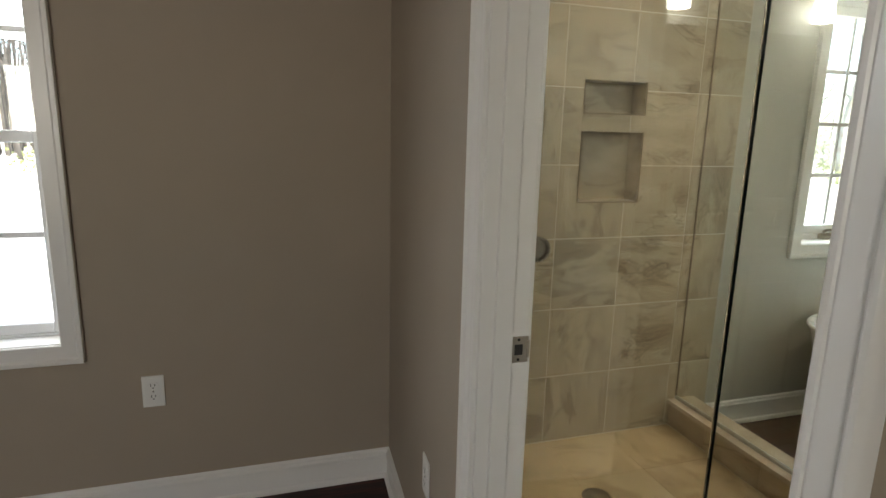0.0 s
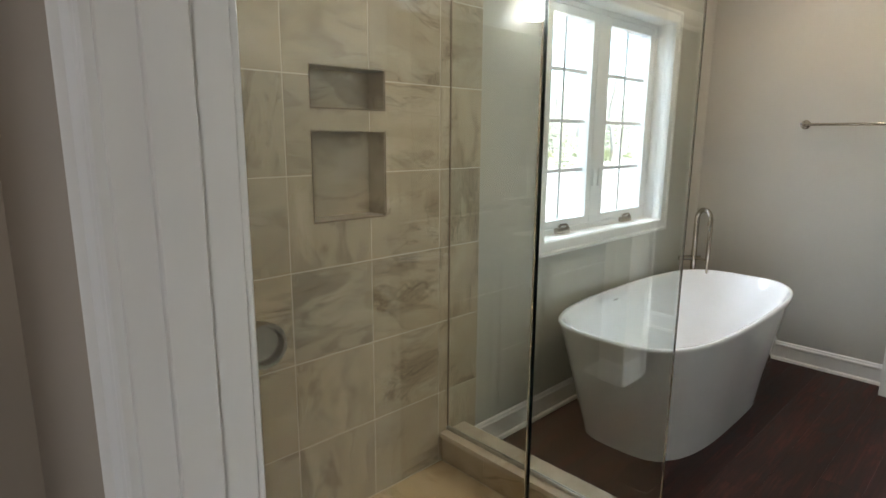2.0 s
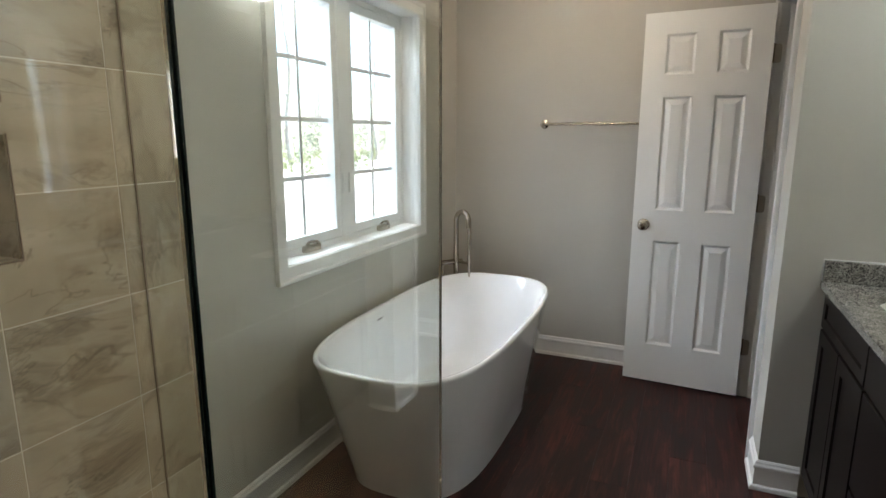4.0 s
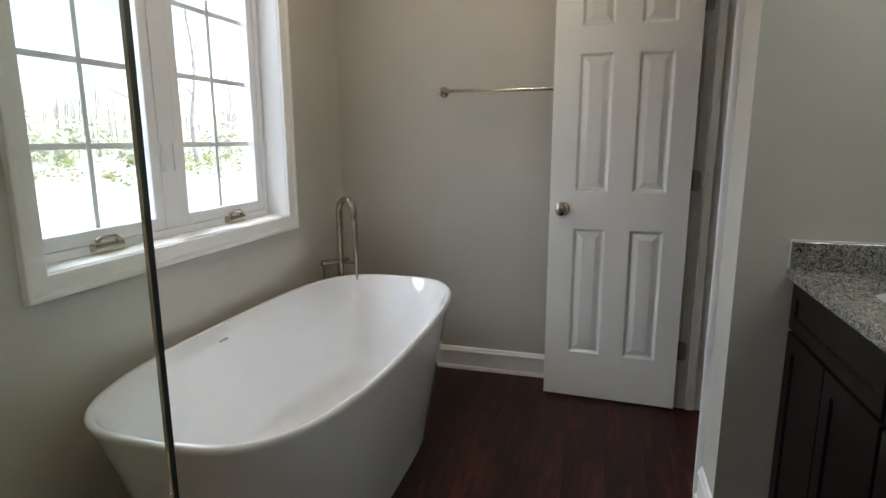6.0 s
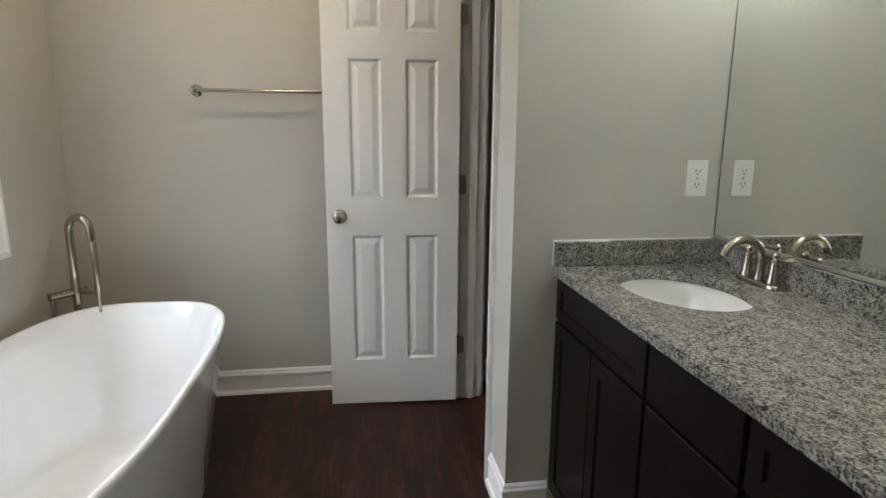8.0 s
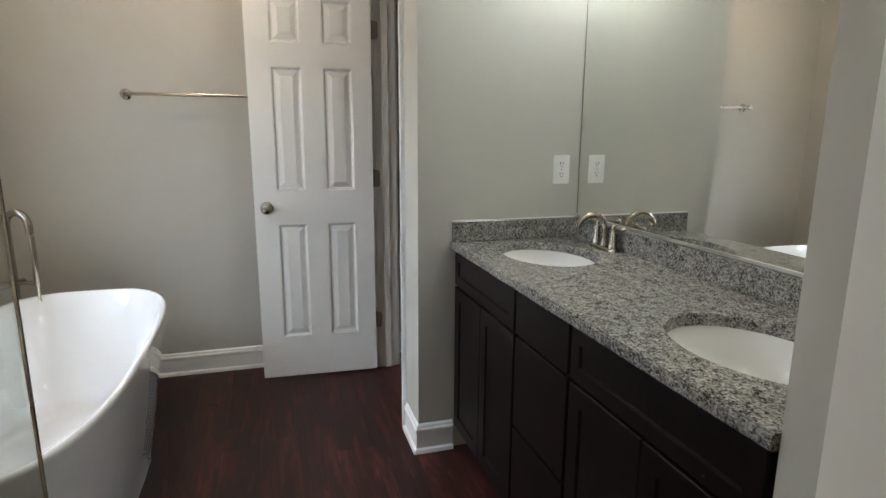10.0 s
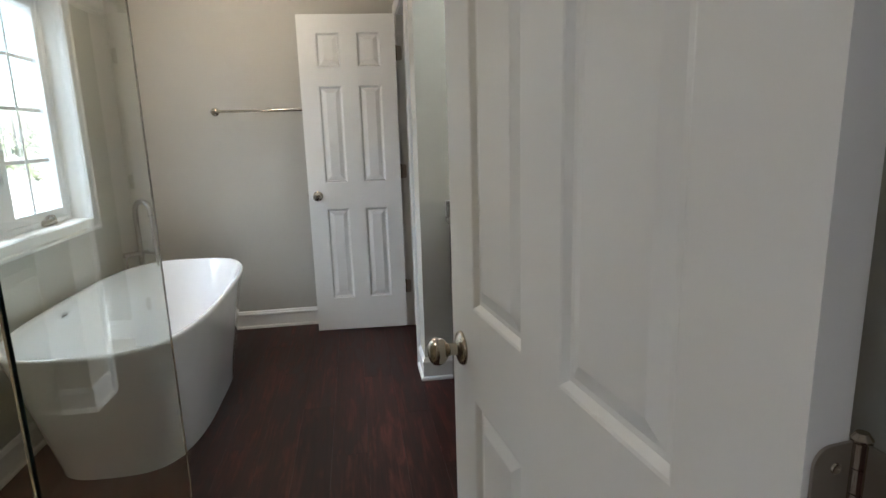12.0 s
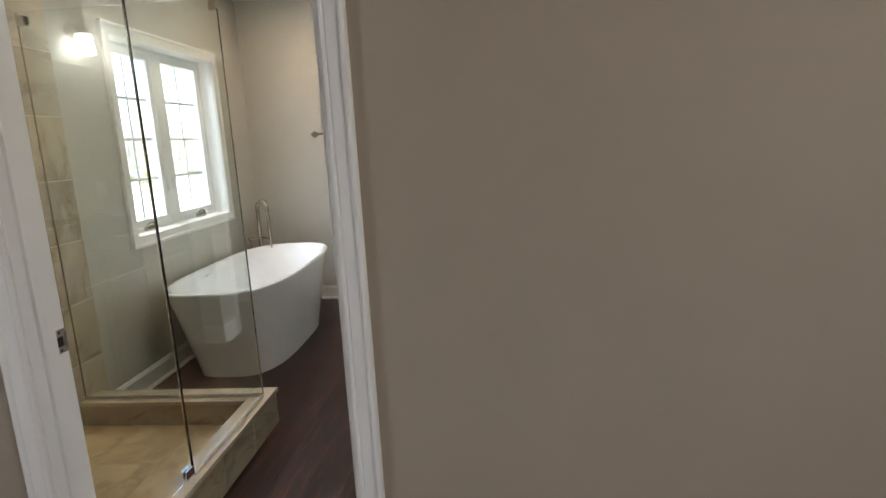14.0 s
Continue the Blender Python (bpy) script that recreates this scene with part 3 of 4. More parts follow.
bwin = thing("window_2", "white double-hung bedroom window with grilles", "window", kind="structure")
window_casing(bwin, BX0, BX1, BZ0, BZ1)
part("window_frame", frame4(bmesh.new(), BX0, BX1, BZ0, BZ1, YF, YF + 0.09, 0.012), VINYL, bwin)
BM = 1.35
for z0, z1, dy in ((BZ0 + 0.012, BM + 0.02, 0.004), (BM - 0.02, BZ1 - 0.012, 0.042)):
    sash = part("sash", frame4(bmesh.new(), BX0 + 0.013, BX1 - 0.013, z0, z1, YF + dy, YF + dy + 0.032, 0.036, 0.003), VINYL, bwin)
    pane = part("pane", boxes(((BX0 + 0.045, YF + dy + 0.014, z0 + 0.032), (BX1 - 0.045, YF + dy + 0.020, z1 - 0.032))), PANE, sash)
    pane.visible_shadow = False
    zm = (z0 + z1) / 2
    part("muntin", boxes(((BX0 + 0.049, YF + dy + 0.0075, zm - 0.009), (BX1 - 0.049, YF + dy + 0.0135, zm + 0.009))), VINYL, sash)
    for k in (1, 2):
        xm = BX0 + 0.049 + (BX1 - BX0 - 0.098) * k / 3
        part("muntin", boxes(((xm - 0.008, YF + dy + 0.0035, z0 + 0.036), (xm + 0.008, YF + dy + 0.0072, z1 - 0.036))), VINYL, sash)


# ---------------------------------------------------------------- outlets
def outlet(label, m):
    """Local: plate in the xz plane, facing -y."""
    o = thing("wall_outlet", label, "outlet", at=m)
    part("cover_plate", boxes(((-0.036, -0.006, -0.058), (0.036, 0.0, 0.058), 0.003, 2)), PLATE, o, smooth=True)
    for z in (0.021, -0.021):
        bm = bmesh.new()
        ring = []
        for k in range(20):
            a = 2 * math.pi * k / 20
            ring.append((0.0175 * math.cos(a), max(-0.0125, min(0.0125, 0.0175 * math.sin(a)))))
        loft(bm, [[(x, -0.0062, z + v) for x, v in ring], [(x, -0.0076, z + v) for x, v in ring]])
        s = part("socket", bm, PLATE, o)
        for x, hgt in ((-0.0065, 0.0085), (0.0065, 0.007)):
            part("slot", boxes(((x - 0.0013, -0.0080, z - 0.001), (x + 0.0013, -0.0074, z + hgt))), DARK, s)
        part("slot", lathe(bmesh.new(), [(0.0026, 0), (0.0026, 0.0006)], aim((0, -0.0074, z - 0.007), (0, -1, 0)), 10), DARK, s)
    part("screw", lathe(bmesh.new(), [(0.003, 0), (0.002, 0.001)], aim((0, -0.006, 0), (0, -1, 0)), 10), NICKEL, o)
    return o


outlet("white duplex outlet beside the vanity mirror", pose(PX, 0.163, 1.165, 0, 0, -90))
outlet("white duplex outlet low on the bedroom wall", pose(-0.784, NW, 0.470))
outlet("white duplex outlet low on the wall beside the doorway", pose(WW + (1.877 - D1 - 0.075) * (WN - WW) / (NW - D1 - 0.075), 1.877, 0.42, 0, 0, -93))

# ---------------------------------------------------------------- bathtub
TUBX, TUBY = 2.762, 2.118


def oval(a, b, n, z, e=2.6, count=72, cx=0.0, cy=0.0):
    pts = []
    for k in range(count):
        t = 2 * math.pi * k / count
        c, s = math.cos(t), math.sin(t)
        pts.append((cx + a * math.copysign(abs(c) ** (2 / e), c), cy + b * math.copysign(abs(s) ** (2 / n), s), z))
    return pts


tub = thing("bathtub", "freestanding glossy white acrylic bathtub under the window", "bathtub", at=pose(TUBX, TUBY, 0))
A, B = 0.826, 0.384
rings = []
for f, z in ((0.0, 0.0), (0.0, 0.012), (0.25, 0.15), (0.55, 0.33), (0.85, 0.50), (0.97, 0.560), (1.0, 0.572)):
    a, b = 0.632 + (A - 0.632) * f, 0.296 + (B - 0.296) * f
    rings.append(oval(a, b, 3.3, z, 3.3, 96))
for i, z in ((0.002, 0.580), (0.008, 0.584), (0.016, 0.583), (0.022, 0.577)):
    rings.append(oval(A - i, B - i, 3.3, z, 3.3, 96))
for f, z in ((0.10, 0.52), (0.30, 0.40), (0.55, 0.26), (0.80, 0.16), (0.95, 0.122)):
    rings.append(oval(A - 0.026 - 0.24 * f, B - 0.026 - 0.085 * f, 3.1, z, 3.1, 96))
for a, b in ((0.50, 0.235), (0.40, 0.18), (0.20, 0.09)):
    rings.append(oval(a, b, 2.6, 0.110, 2.6, 96))
part("tub_shell", loft(bmesh.new(), rings), ACRYLIC, tub, smooth=True, sharp=60)
# overflow slot and drain
bm = bmesh.new()
ov = Vector((-0.082, B - 0.034, 0.527))
tube(bm, [ov + Vector((-0.024, 0, 0)), ov + Vector((0.024, 0, 0))], 0.0045, 10)
part("overflow", bm, CHROME, tub, "chrome overflow slot")
part("drain", lathe(bmesh.new(), [(0.036, 0.108), (0.036, 0.113), (0.030, 0.116), (0.012, 0.117)], Matrix.Translation((0.0, 0, 0)), 24), CHROME, tub, "chrome drain cover", smooth=True)

# ---------------------------------------------------------------- tub filler
FX, FY = 3.562, 2.415
filler = thing("tub_filler", "floor-standing brushed nickel tub filler with hand shower", "bath faucet", at=pose(FX, FY, 0))
part("floor_flange", lathe(bmesh.new(), [(0.05, 0), (0.05, 0.006), (0.045, 0.010), (0.020, 0.012)], n=28), NICKEL, filler, smooth=True)
part("riser", lathe(bmesh.new(), [(0.0155, 0.010), (0.0155, 0.600), (0.0175, 0.602), (0.0175, 0.700), (0.0155, 0.704), (0.0150, 0.705)], n=20), NICKEL, filler, smooth=True)
sp = Vector((-0.35, -0.94, 0)).normalized()
arc = [Vector((0, 0, 0.704)), Vector((0, 0, 0.78)), Vector((0, 0, 0.86)), Vector((0, 0, 0.900))]
R = 0.052
for k in range(1, 15):
    a = math.pi * k / 14
    arc.append(Vector((0, 0, 0.900)) + sp * R * (1 - math.cos(a)) + Vector((0, 0, R * 1.15 * math.sin(a))))
arc += [arc[-1] + Vector((0, 0, -0.035))]
part("spout", tube(bmesh.new(), arc, 0.0160, 16), NICKEL, filler, smooth=True)
side = Vector((-0.80, 0.60, 0)).normalized()
bm = bmesh.new()
tube(bm, [side * -0.045 + Vector((0, 0, 0.645)), side * 0.02 + Vector((0, 0, 0.645))], 0.012, 14)
tube(bm, [side * 0.018 + Vector((0, 0, 0.645)), side * 0.105 + Vector((0, 0, 0.645))], 0.016, 16)
part("valve_body", bm, NICKEL, filler, smooth=True)
part("lever", tube(bmesh.new(), [side * 0.095 + Vector((0, 0, 0.632)), side * 0.095 + Vector((0, 0, 0.560))], 0.0045, 10), NICKEL, filler, smooth=True)
hs = sp * 0.104 + side * -0.004
bm = bmesh.new()
tube(bm, [hs + Vector((0, 0, 0.62)), hs + Vector((0, 0, 0.66)), hs + Vector((0, 0, 0.852)), hs + Vector((0, 0, 0.860))], [0.009, 0.0125, 0.0125, 0.009], 14)
hand = part("hand_shower", bm, NICKEL, filler, "slim hand shower in its cradle", smooth=True)
bm = bmesh.new()
tube(bm, [Vector((0, 0, 0.645)), hs * 0.6 + Vector((0, 0, 0.645)), hs + Vector((0, 0, 0.645))], 0.008, 10)
part("cradle", bm, NICKEL, filler, smooth=True)
hose = [hs + Vector((0, 0, 0.62)), hs * 1.05 + Vector((0, 0, 0.45)), hs * 0.9 + Vector((0, 0, 0.28)), hs * 0.5 + Vector((0, 0, 0.22)), Vector((0.01, 0.015, 0.30)), Vector((0.012, 0.016, 0.52))]
part("hose", tube(bmesh.new(), hose, 0.006, 10), NICKEL, filler, smooth=True)

# ---------------------------------------------------------------- towel bar
tb = thing("towel_bar", "brushed nickel towel bar on the wall", "towel bar")
bm = bmesh.new()
tube(bm, [(EW - 0.062, 1.965, 1.486), (EW - 0.062, 1.357, 1.486)], 0.0085, 14)
part("bar", bm, NICKEL, tb, smooth=True)
for y in (1.957, 1.365):
    prof = [(0.027, 0), (0.027, 0.004), (0.022, 0.009), (0.012, 0.013), (0.010, 0.045), (0.014, 0.050), (0.015, 0.066), (0.013, 0.072), (0.006, 0.074)]
    part("post", lathe(bmesh.new(), prof, aim((EW, y, 1.486), (-1, 0, 0)), 22), NICKEL, tb, smooth=True)

# ---------------------------------------------------------------- vanity
VX0, VX1, VY1, VT = 1.248, PX, 0.634, 0.889
CY = 0.600      # cabinet face
cab = thing("vanity_cabinet", "espresso-stained wooden vanity cabinet with shaker fronts", "cabinet")
part("carcass", boxes(((VX0 + 0.012, SW + 0.002, 0.095), (VX1 - 0.002, SW + 0.012, VT - 0.031)), ((VX0 + 0.012, SW + 0.012, 0.095), (VX1 - 0.002, CY - 0.022, 0.113)),
                      ((VX0 + 0.012, SW + 0.012, 0.113), (VX0 + 0.030, CY - 0.022, VT - 0.031)), ((VX1 - 0.020, SW + 0.012, 0.113), (VX1 - 0.002, CY - 0.022, VT - 0.031)),
                      ((VX0 + 0.030, CY - 0.034, 0.113), (VX1 - 0.020, CY - 0.022, VT - 0.031))), CAB, cab)
part("toe_kick", boxes(((VX0 + 0.03, SW + 0.03, 0), (VX1 - 0.004, CY - 0.085, 0.0945))), CAB, cab)
ff = bmesh.new()
U = [VX0 + 0.012, 1.850, 2.180, VX1 - 0.002]
for x0, x1 in ((U[0], U[0] + 0.018), (U[1] - 0.012, U[1] + 0.012), (U[2] - 0.012, U[2] + 0.012), (U[3] - 0.018, U[3])):
    box(ff, (x0, CY - 0.0218, 0.095), (x1, CY - 0.004, VT - 0.031), 0.001)
for z0, z1 in ((0.095, 0.115), (VT - 0.045, VT - 0.0315)):
    for a, b in zip(U, U[1:]):
        box(ff, (a + 0.018, CY - 0.0217, z0), (b - 0.018, CY - 0.0045, z1))
part("face_frame", ff, CAB, cab)


def shaker(x0, x1, z0, z1, rail=0.052, flat=False):
    """A front with a sunk centre panel; the face looks along +y."""
    w, h, t = x1 - x0, z1 - z0, 0.019
    bm = bmesh.new()
    if flat:
        return box(bm, (x0, CY - 0.003, z0), (x1, CY + 0.016, z1), 0.002)
    steps = [(0.0, 0.0), (0.0, t - 0.002), (0.002, t), (rail - 0.002, t), (rail + 0.002, t - 0.007), (rail + 0.003, t - 0.0072)]
    rings = [[(x0 + i, CY - 0.003 + y, z0 + i), (x1 - i, CY - 0.003 + y, z0 + i), (x1 - i, CY - 0.003 + y, z1 - i), (x0 + i, CY - 0.003 + y, z1 - i)] for i, y in steps]
    return loft(bm, rings)


for a, b in ((U[0] + 0.006, U[1] - 0.006), (U[2] + 0.006, U[3] - 0.006)):
    part("false_front", shaker(a, b, 0.716, 0.852, 0.040), CAB, cab)
    m = (a + b) / 2
    part("cabinet_door", shaker(a, m - 0.002, 0.106, 0.706), CAB, cab)
    part("cabinet_door", shaker(m + 0.002, b, 0.106, 0.706), CAB, cab)
for z0, z1 in ((0.716, 0.852), (0.416, 0.706), (0.106, 0.406)):
    part("drawer_front", shaker(U[1] + 0.006, U[2] - 0.006, z0, z1, flat=True), CAB, cab)

# worktop with two oval cut-outs
SINKS = [(2.468, 0.366), (1.530, 0.366)]
SA, SB = 0.212, 0.160
top = thing("granite_worktop", "polished speckled grey granite vanity top with backsplash", "worktop")


def slab_with_hole(bm, x0, x1, y0, y1, z0, z1, cx, cy, a, b, skip):
    angs = sorted([2 * math.pi * k / 64 for k in range(64)] + [math.atan2(y - cy, x - cx) % (2 * math.pi) for x in (x0, x1) for y in (y0, y1)])
    inner, outer = [], []
    for t in angs:
        c, s = math.cos(t), math.sin(t)
        inner.append((cx + a * c, cy + b * s))
        k = min(((x1 if c > 0 else x0) - cx) / c if abs(c) > 1e-6 else 9, ((y1 if s > 0 else y0) - cy) / s if abs(s) > 1e-6 else 9)
        outer.append((cx + k * c, cy + k * s))
    e = 0.003
    vi = [[bm.verts.new((cx + (x - cx) * q, cy + (y - cy) * q, z)) for x, y in inner] for q, z in ((1, z0), (1, z1 - e), (1.012, z1))]
    vo = [[bm.verts.new((x, y, z)) for x, y in outer] for z in (z0, z1)]
    n = len(angs)
    for i in range(n):
        j = (i + 1) % n
        bm.faces.new((vi[2][i], vi[2][j], vo[1][j], vo[1][i]))
        bm.faces.new((vi[0][i], vo[0][i], vo[0][j], vi[0][j]))
        for q in (0, 1):
            bm.faces.new((vi[q][i], vi[q][j], vi[q + 1][j], vi[q + 1][i]))
        if not (abs(outer[i][0] - skip) < 1e-5 and abs(outer[j][0] - skip) < 1e-5):
            bm.faces.new((vo[0][i], vo[1][i], vo[1][j], vo[0][j]))


bm = bmesh.new()
XM = (SINKS[0][0] + SINKS[1][0]) / 2
slab_with_hole(bm, XM, VX1 - 0.001, SW + 0.001, VY1, VT - 0.030, VT, *SINKS[0], SA, SB, XM)
slab_with_hole(bm, VX0, XM, SW + 0.001, VY1, VT - 0.030, VT, *SINKS[1], SA, SB, XM)
bmesh.ops.remove_doubles(bm, verts=bm.verts, dist=0.0004)
edge = [e for e in bm.edges if all(v.co.y > VY1 - 1e-4 for v in e.verts) and all(abs(v.co.z - VT) < 1e-5 or abs(v.co.z - VT + 0.03) < 1e-5 for v in e.verts) and abs(e.verts[0].co.z - e.verts[1].co.z) < 1e-6]
bmesh.ops.bevel(bm, geom=edge, offset=0.004, segments=2, affect="EDGES")
part("slab", bm, GRANITE, top)
part("backsplash", boxes(((VX0, SW + 0.001, VT + 0.0005), (VX1 - 0.021, SW + 0.020, VT + 0.079), 0.0015)), GRANITE, top)
part("caulk_bead", boxes(((VX1 - 0.006, SW + 0.021, VT + 0.0792), (VX1 - 0.0005, VY1 - 0.004, VT + 0.0825), 0.001), ((VX1 - 0.006, VY1 - 0.0038, VT + 0.001), (VX1 - 0.0005, VY1 - 0.0005, VT + 0.0825), 0.001)), PLATE, top, "pale caulk bead")
part("side_splash", boxes(((VX1 - 0.020, SW + 0.001, VT + 0.0005), (VX1 - 0.001, VY1 - 0.004, VT + 0.079), 0.0015)), GRANITE, top)
part("caulk", boxes(((VX1 - 0.006, SW + 0.020, VT + 0.079), (VX1 - 0.0005, VY1 - 0.004, VT + 0.083)), ((VX1 - 0.006, VY1 - 0.005, VT), (VX1 - 0.0005, VY1, VT + 0.081))), TRIM, top)

for i, (sx, sy) in enumerate(SINKS):
    s = thing("sink", "oval white ceramic undermount sink", "sink", "vanity sinks", at=pose(sx, sy, VT - 0.031))
    prof = [(1.10, -0.001), (1.10, -0.006), (1.0, -0.002)]
    rings = [[((SA + 0.02) * math.cos(a), (SB + 0.02) * math.sin(a), -0.0005) for a in [2 * math.pi * k / 48 for k in range(48)]]]
    for f, z in ((1.0, -0.0005), (0.99, -0.012), (0.95, -0.05), (0.86, -0.095), (0.66, -0.128), (0.40, -0.143), (0.12, -0.148)):
        rings.append([((SA + 0.006) * f * math.cos(a), (SB + 0.006) * f * math.sin(a), z) for a in [2 * math.pi * k / 48 for k in range(48)]])
    bm = loft(bmesh.new(), rings, cap0=False)
    part("bowl", bm, CERAMIC, s, smooth=True, sharp=60)
    part("drain", lathe(bmesh.new(), [(0.022, -0.147), (0.022, -0.144), (0.014, -0.142), (0.004, -0.1415)], n=20), NICKEL, s, smooth=True)
    part("overflow_hole", lathe(bmesh.new(), [(0.008, 0), (0.008, 0.0015)], aim((0, SB * 0.965, -0.048), (0, -1, -0.1)), 12), DARK, s)


def faucet(m):
    f = thing("faucet", "brushed nickel two-handle bathroom faucet", "faucet", "vanity faucets", at=m)
    bm = bmesh.new()
    rings = [[(x, y, z) for x, y, _ in oval(0.086 - i, 0.027 - i, 3.2, 0, 4.0, 40)] for i, z in ((0, 0), (0, 0.010), (0.003, 0.014), (0.010, 0.016))]
    loft(bm, rings)
    part("deck_plate", bm, NICKEL, f, smooth=True)
    bm = lathe(bmesh.new(), [(0.019, 0.014), (0.018, 0.022), (0.0155, 0.030), (0.0145, 0.045)], n=20)
    pts, rads = [Vector((0, 0, 0.040))], [0.0145]
    for k in range(0, 17):
        a = math.radians(180 - 10.5 * k)
        pts.append(Vector((0, 0.062 + 0.062 * math.cos(a), 0.078 + 0.058 * math.sin(a))))
        rads.append(0.0142 - 0.00018 * k)
    tube(bm, pts, rads, 16)
    part("spout", bm, NICKEL, f, "arched spout", smooth=True)
    for s in (1, -1):
        bm = lathe(bmesh.new(), [(0.020, 0.014), (0.0205, 0.020), (0.018, 0.026), (0.0165, 0.032), (0.013, 0.062), (0.0105, 0.078), (0.0125, 0.081), (0.0125, 0.086), (0.009, 0.090), (0.011, 0.096), (0.010, 0.102), (0.005, 0.106), (0.002, 0.110)], Matrix.Translation((s * 0.056, 0, 0)), 20)
        h = part("handle", bm, NICKEL, f, "bell-shaped lever handle", smooth=True)
        p = Vector((s * 0.056, 0, 0.092))
        d = Vector((s * 0.98, -0.12, 0.06)).normalized()
        part("lever", tube(bmesh.new(), [p, p + d * 0.015, p + d * 0.035, p + d * 0.055, p + d * 0.066, p + d * 0.070], [0.0045, 0.005, 0.0085, 0.0090, 0.006, 0.002], 14), NICKEL, h, smooth=True)
    return f


f0 = faucet(pose(SINKS[0][0] + 0.012, 0.127, VT) @ Matrix.Scale(0.95, 4))
copy_thing(f0, pose(SINKS[1][0], 0.127, VT) @ Matrix.Scale(0.95, 4))

mir = thing("mirror", "large frameless wall mirror above the vanity", "mirror")
part("mirror_glass", boxes(((1.262, SW + 0.001, VT + 0.092), (PX - 0.006, SW + 0.0065, 1.990))), MIRROR, mir)
part("channel", boxes(((1.262, SW + 0.001, VT + 0.081), (PX - 0.006, SW + 0.011, VT + 0.0916), 0.001)), ALU, mir, "bright metal bottom channel")
part("edge", boxes(((PX - 0.0058, SW + 0.001, VT + 0.092), (PX - 0.0035, SW + 0.0068, 1.990))), DARK, mir)

for x in (2.600, 1.645):
    v = thing("vanity_light", "brushed nickel wall light with a lit frosted glass shade", "wall light", "vanity lights")
    part("wall_plate", lathe(bmesh.new(), [(0.055, 0), (0.055, 0.008), (0.048, 0.016), (0.018, 0.020)], aim((x, SW, 2.20), (0, 1, 0)), 28), NICKEL, v, smooth=True)
    part("arm", tube(bmesh.new(), [(x, SW + 0.018, 2.20), (x, SW + 0.05, 2.215), (x, SW + 0.085, 2.225), (x, SW + 0.10, 2.20)], 0.008, 12), NICKEL, v, smooth=True)
    part("socket_cup", lathe(bmesh.new(), [(0.018, 2.215), (0.030, 2.205), (0.032, 2.178), (0.028, 2.174)], Matrix.Translation((x, SW + 0.10, 0)), 22), NICKEL, v, smooth=True)
    part("shade", lathe(bmesh.new(), [(0.030, 2.172), (0.046, 2.168), (0.055, 2.05), (0.052, 2.046), (0.03, 2.050)], Matrix.Translation((x, SW + 0.10, 0)), 28), SHADE, v, "glowing frosted glass shade", smooth=True)

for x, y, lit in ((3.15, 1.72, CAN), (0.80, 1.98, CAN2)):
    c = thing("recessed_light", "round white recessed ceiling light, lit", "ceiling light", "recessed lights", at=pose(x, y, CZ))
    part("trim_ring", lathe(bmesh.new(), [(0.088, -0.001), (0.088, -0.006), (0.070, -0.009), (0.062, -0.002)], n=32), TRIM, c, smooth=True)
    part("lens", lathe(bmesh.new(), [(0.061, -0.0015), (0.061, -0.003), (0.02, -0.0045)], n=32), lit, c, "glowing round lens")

# ---------------------------------------------------------------- shower
GX, GY, CTOP, SFL = 1.462, 1.606, 0.182, 0.052
GTOP = 2.035
shower_floor = structure("shower_floor", boxes(((WE, 1.69, 0), (1.43, NW - 0.003, SFL - 0.006))), GROUT, "beige tiled shower floor", "floor")
curb = thing("shower_curb", "tiled shower curb with cream stone caps", "curb")
part("core", boxes(((1.432, 1.585, 0), (1.546, NW - 0.012, CTOP - 0.022)), ((WE, 1.585, 0), (1.430, 1.692, CTOP - 0.022))), GROUT, curb)
part("cap", boxes(((1.412, 1.6855, CTOP - 0.020), (1.566, NW - 0.011, CTOP), 0.003, 2)), SILL, curb)
part("cap", boxes(((WE + 0.001, 1.570, CTOP - 0.020), (1.566, 1.684, CTOP), 0.003, 2)), SILL, curb)


def pane_box(name, a, b, parent, label):
    p = part(name, boxes((a, b)), GLASS, parent, label)
    p.visible_shadow = False
    return p


side_panel = thing("glass_side_panel", "clear frameless glass shower panel on the curb", "shower glass")
pane_box("pane", (GX - 0.005, GY + 0.006, CTOP + 0.006), (GX + 0.005, NW - 0.012, GTOP), side_panel, "clear tempered glass")
part("edge", boxes(((GX - 0.0042, GY - 0.0030, CTOP + 0.006), (GX + 0.0042, GY + 0.0055, GTOP))), SEAL, side_panel)
part("channel", boxes(((GX - 0.009, GY + 0.010, CTOP), (GX - 0.0055, NW - 0.012, CTOP + 0.014)), ((GX + 0.0055, GY + 0.010, CTOP), (GX + 0.009, NW - 0.012, CTOP + 0.014))), ALU, side_panel, "thin metal channel")
part("seal", boxes(((GX - 0.0055, NW - 0.0148, CTOP + 0.0145), (GX + 0.0055, NW - 0.0118, GTOP))), TEDGE, side_panel, "dark seal along the tiles")
front_panel = thing("glass_front_panel", "clear fixed glass shower panel beside the glass door", "shower glass")
HX = 0.781
pane_box("pane", (HX + 0.006, GY - 0.005, CTOP + 0.006), (GX - 0.006, GY + 0.005, GTOP), front_panel, "clear tempered glass")
part("edge", boxes(((HX + 0.0025, GY - 0.005, CTOP + 0.006), (HX + 0.0058, GY + 0.005, GTOP))), EDGE, front_panel, "dark polished edge")
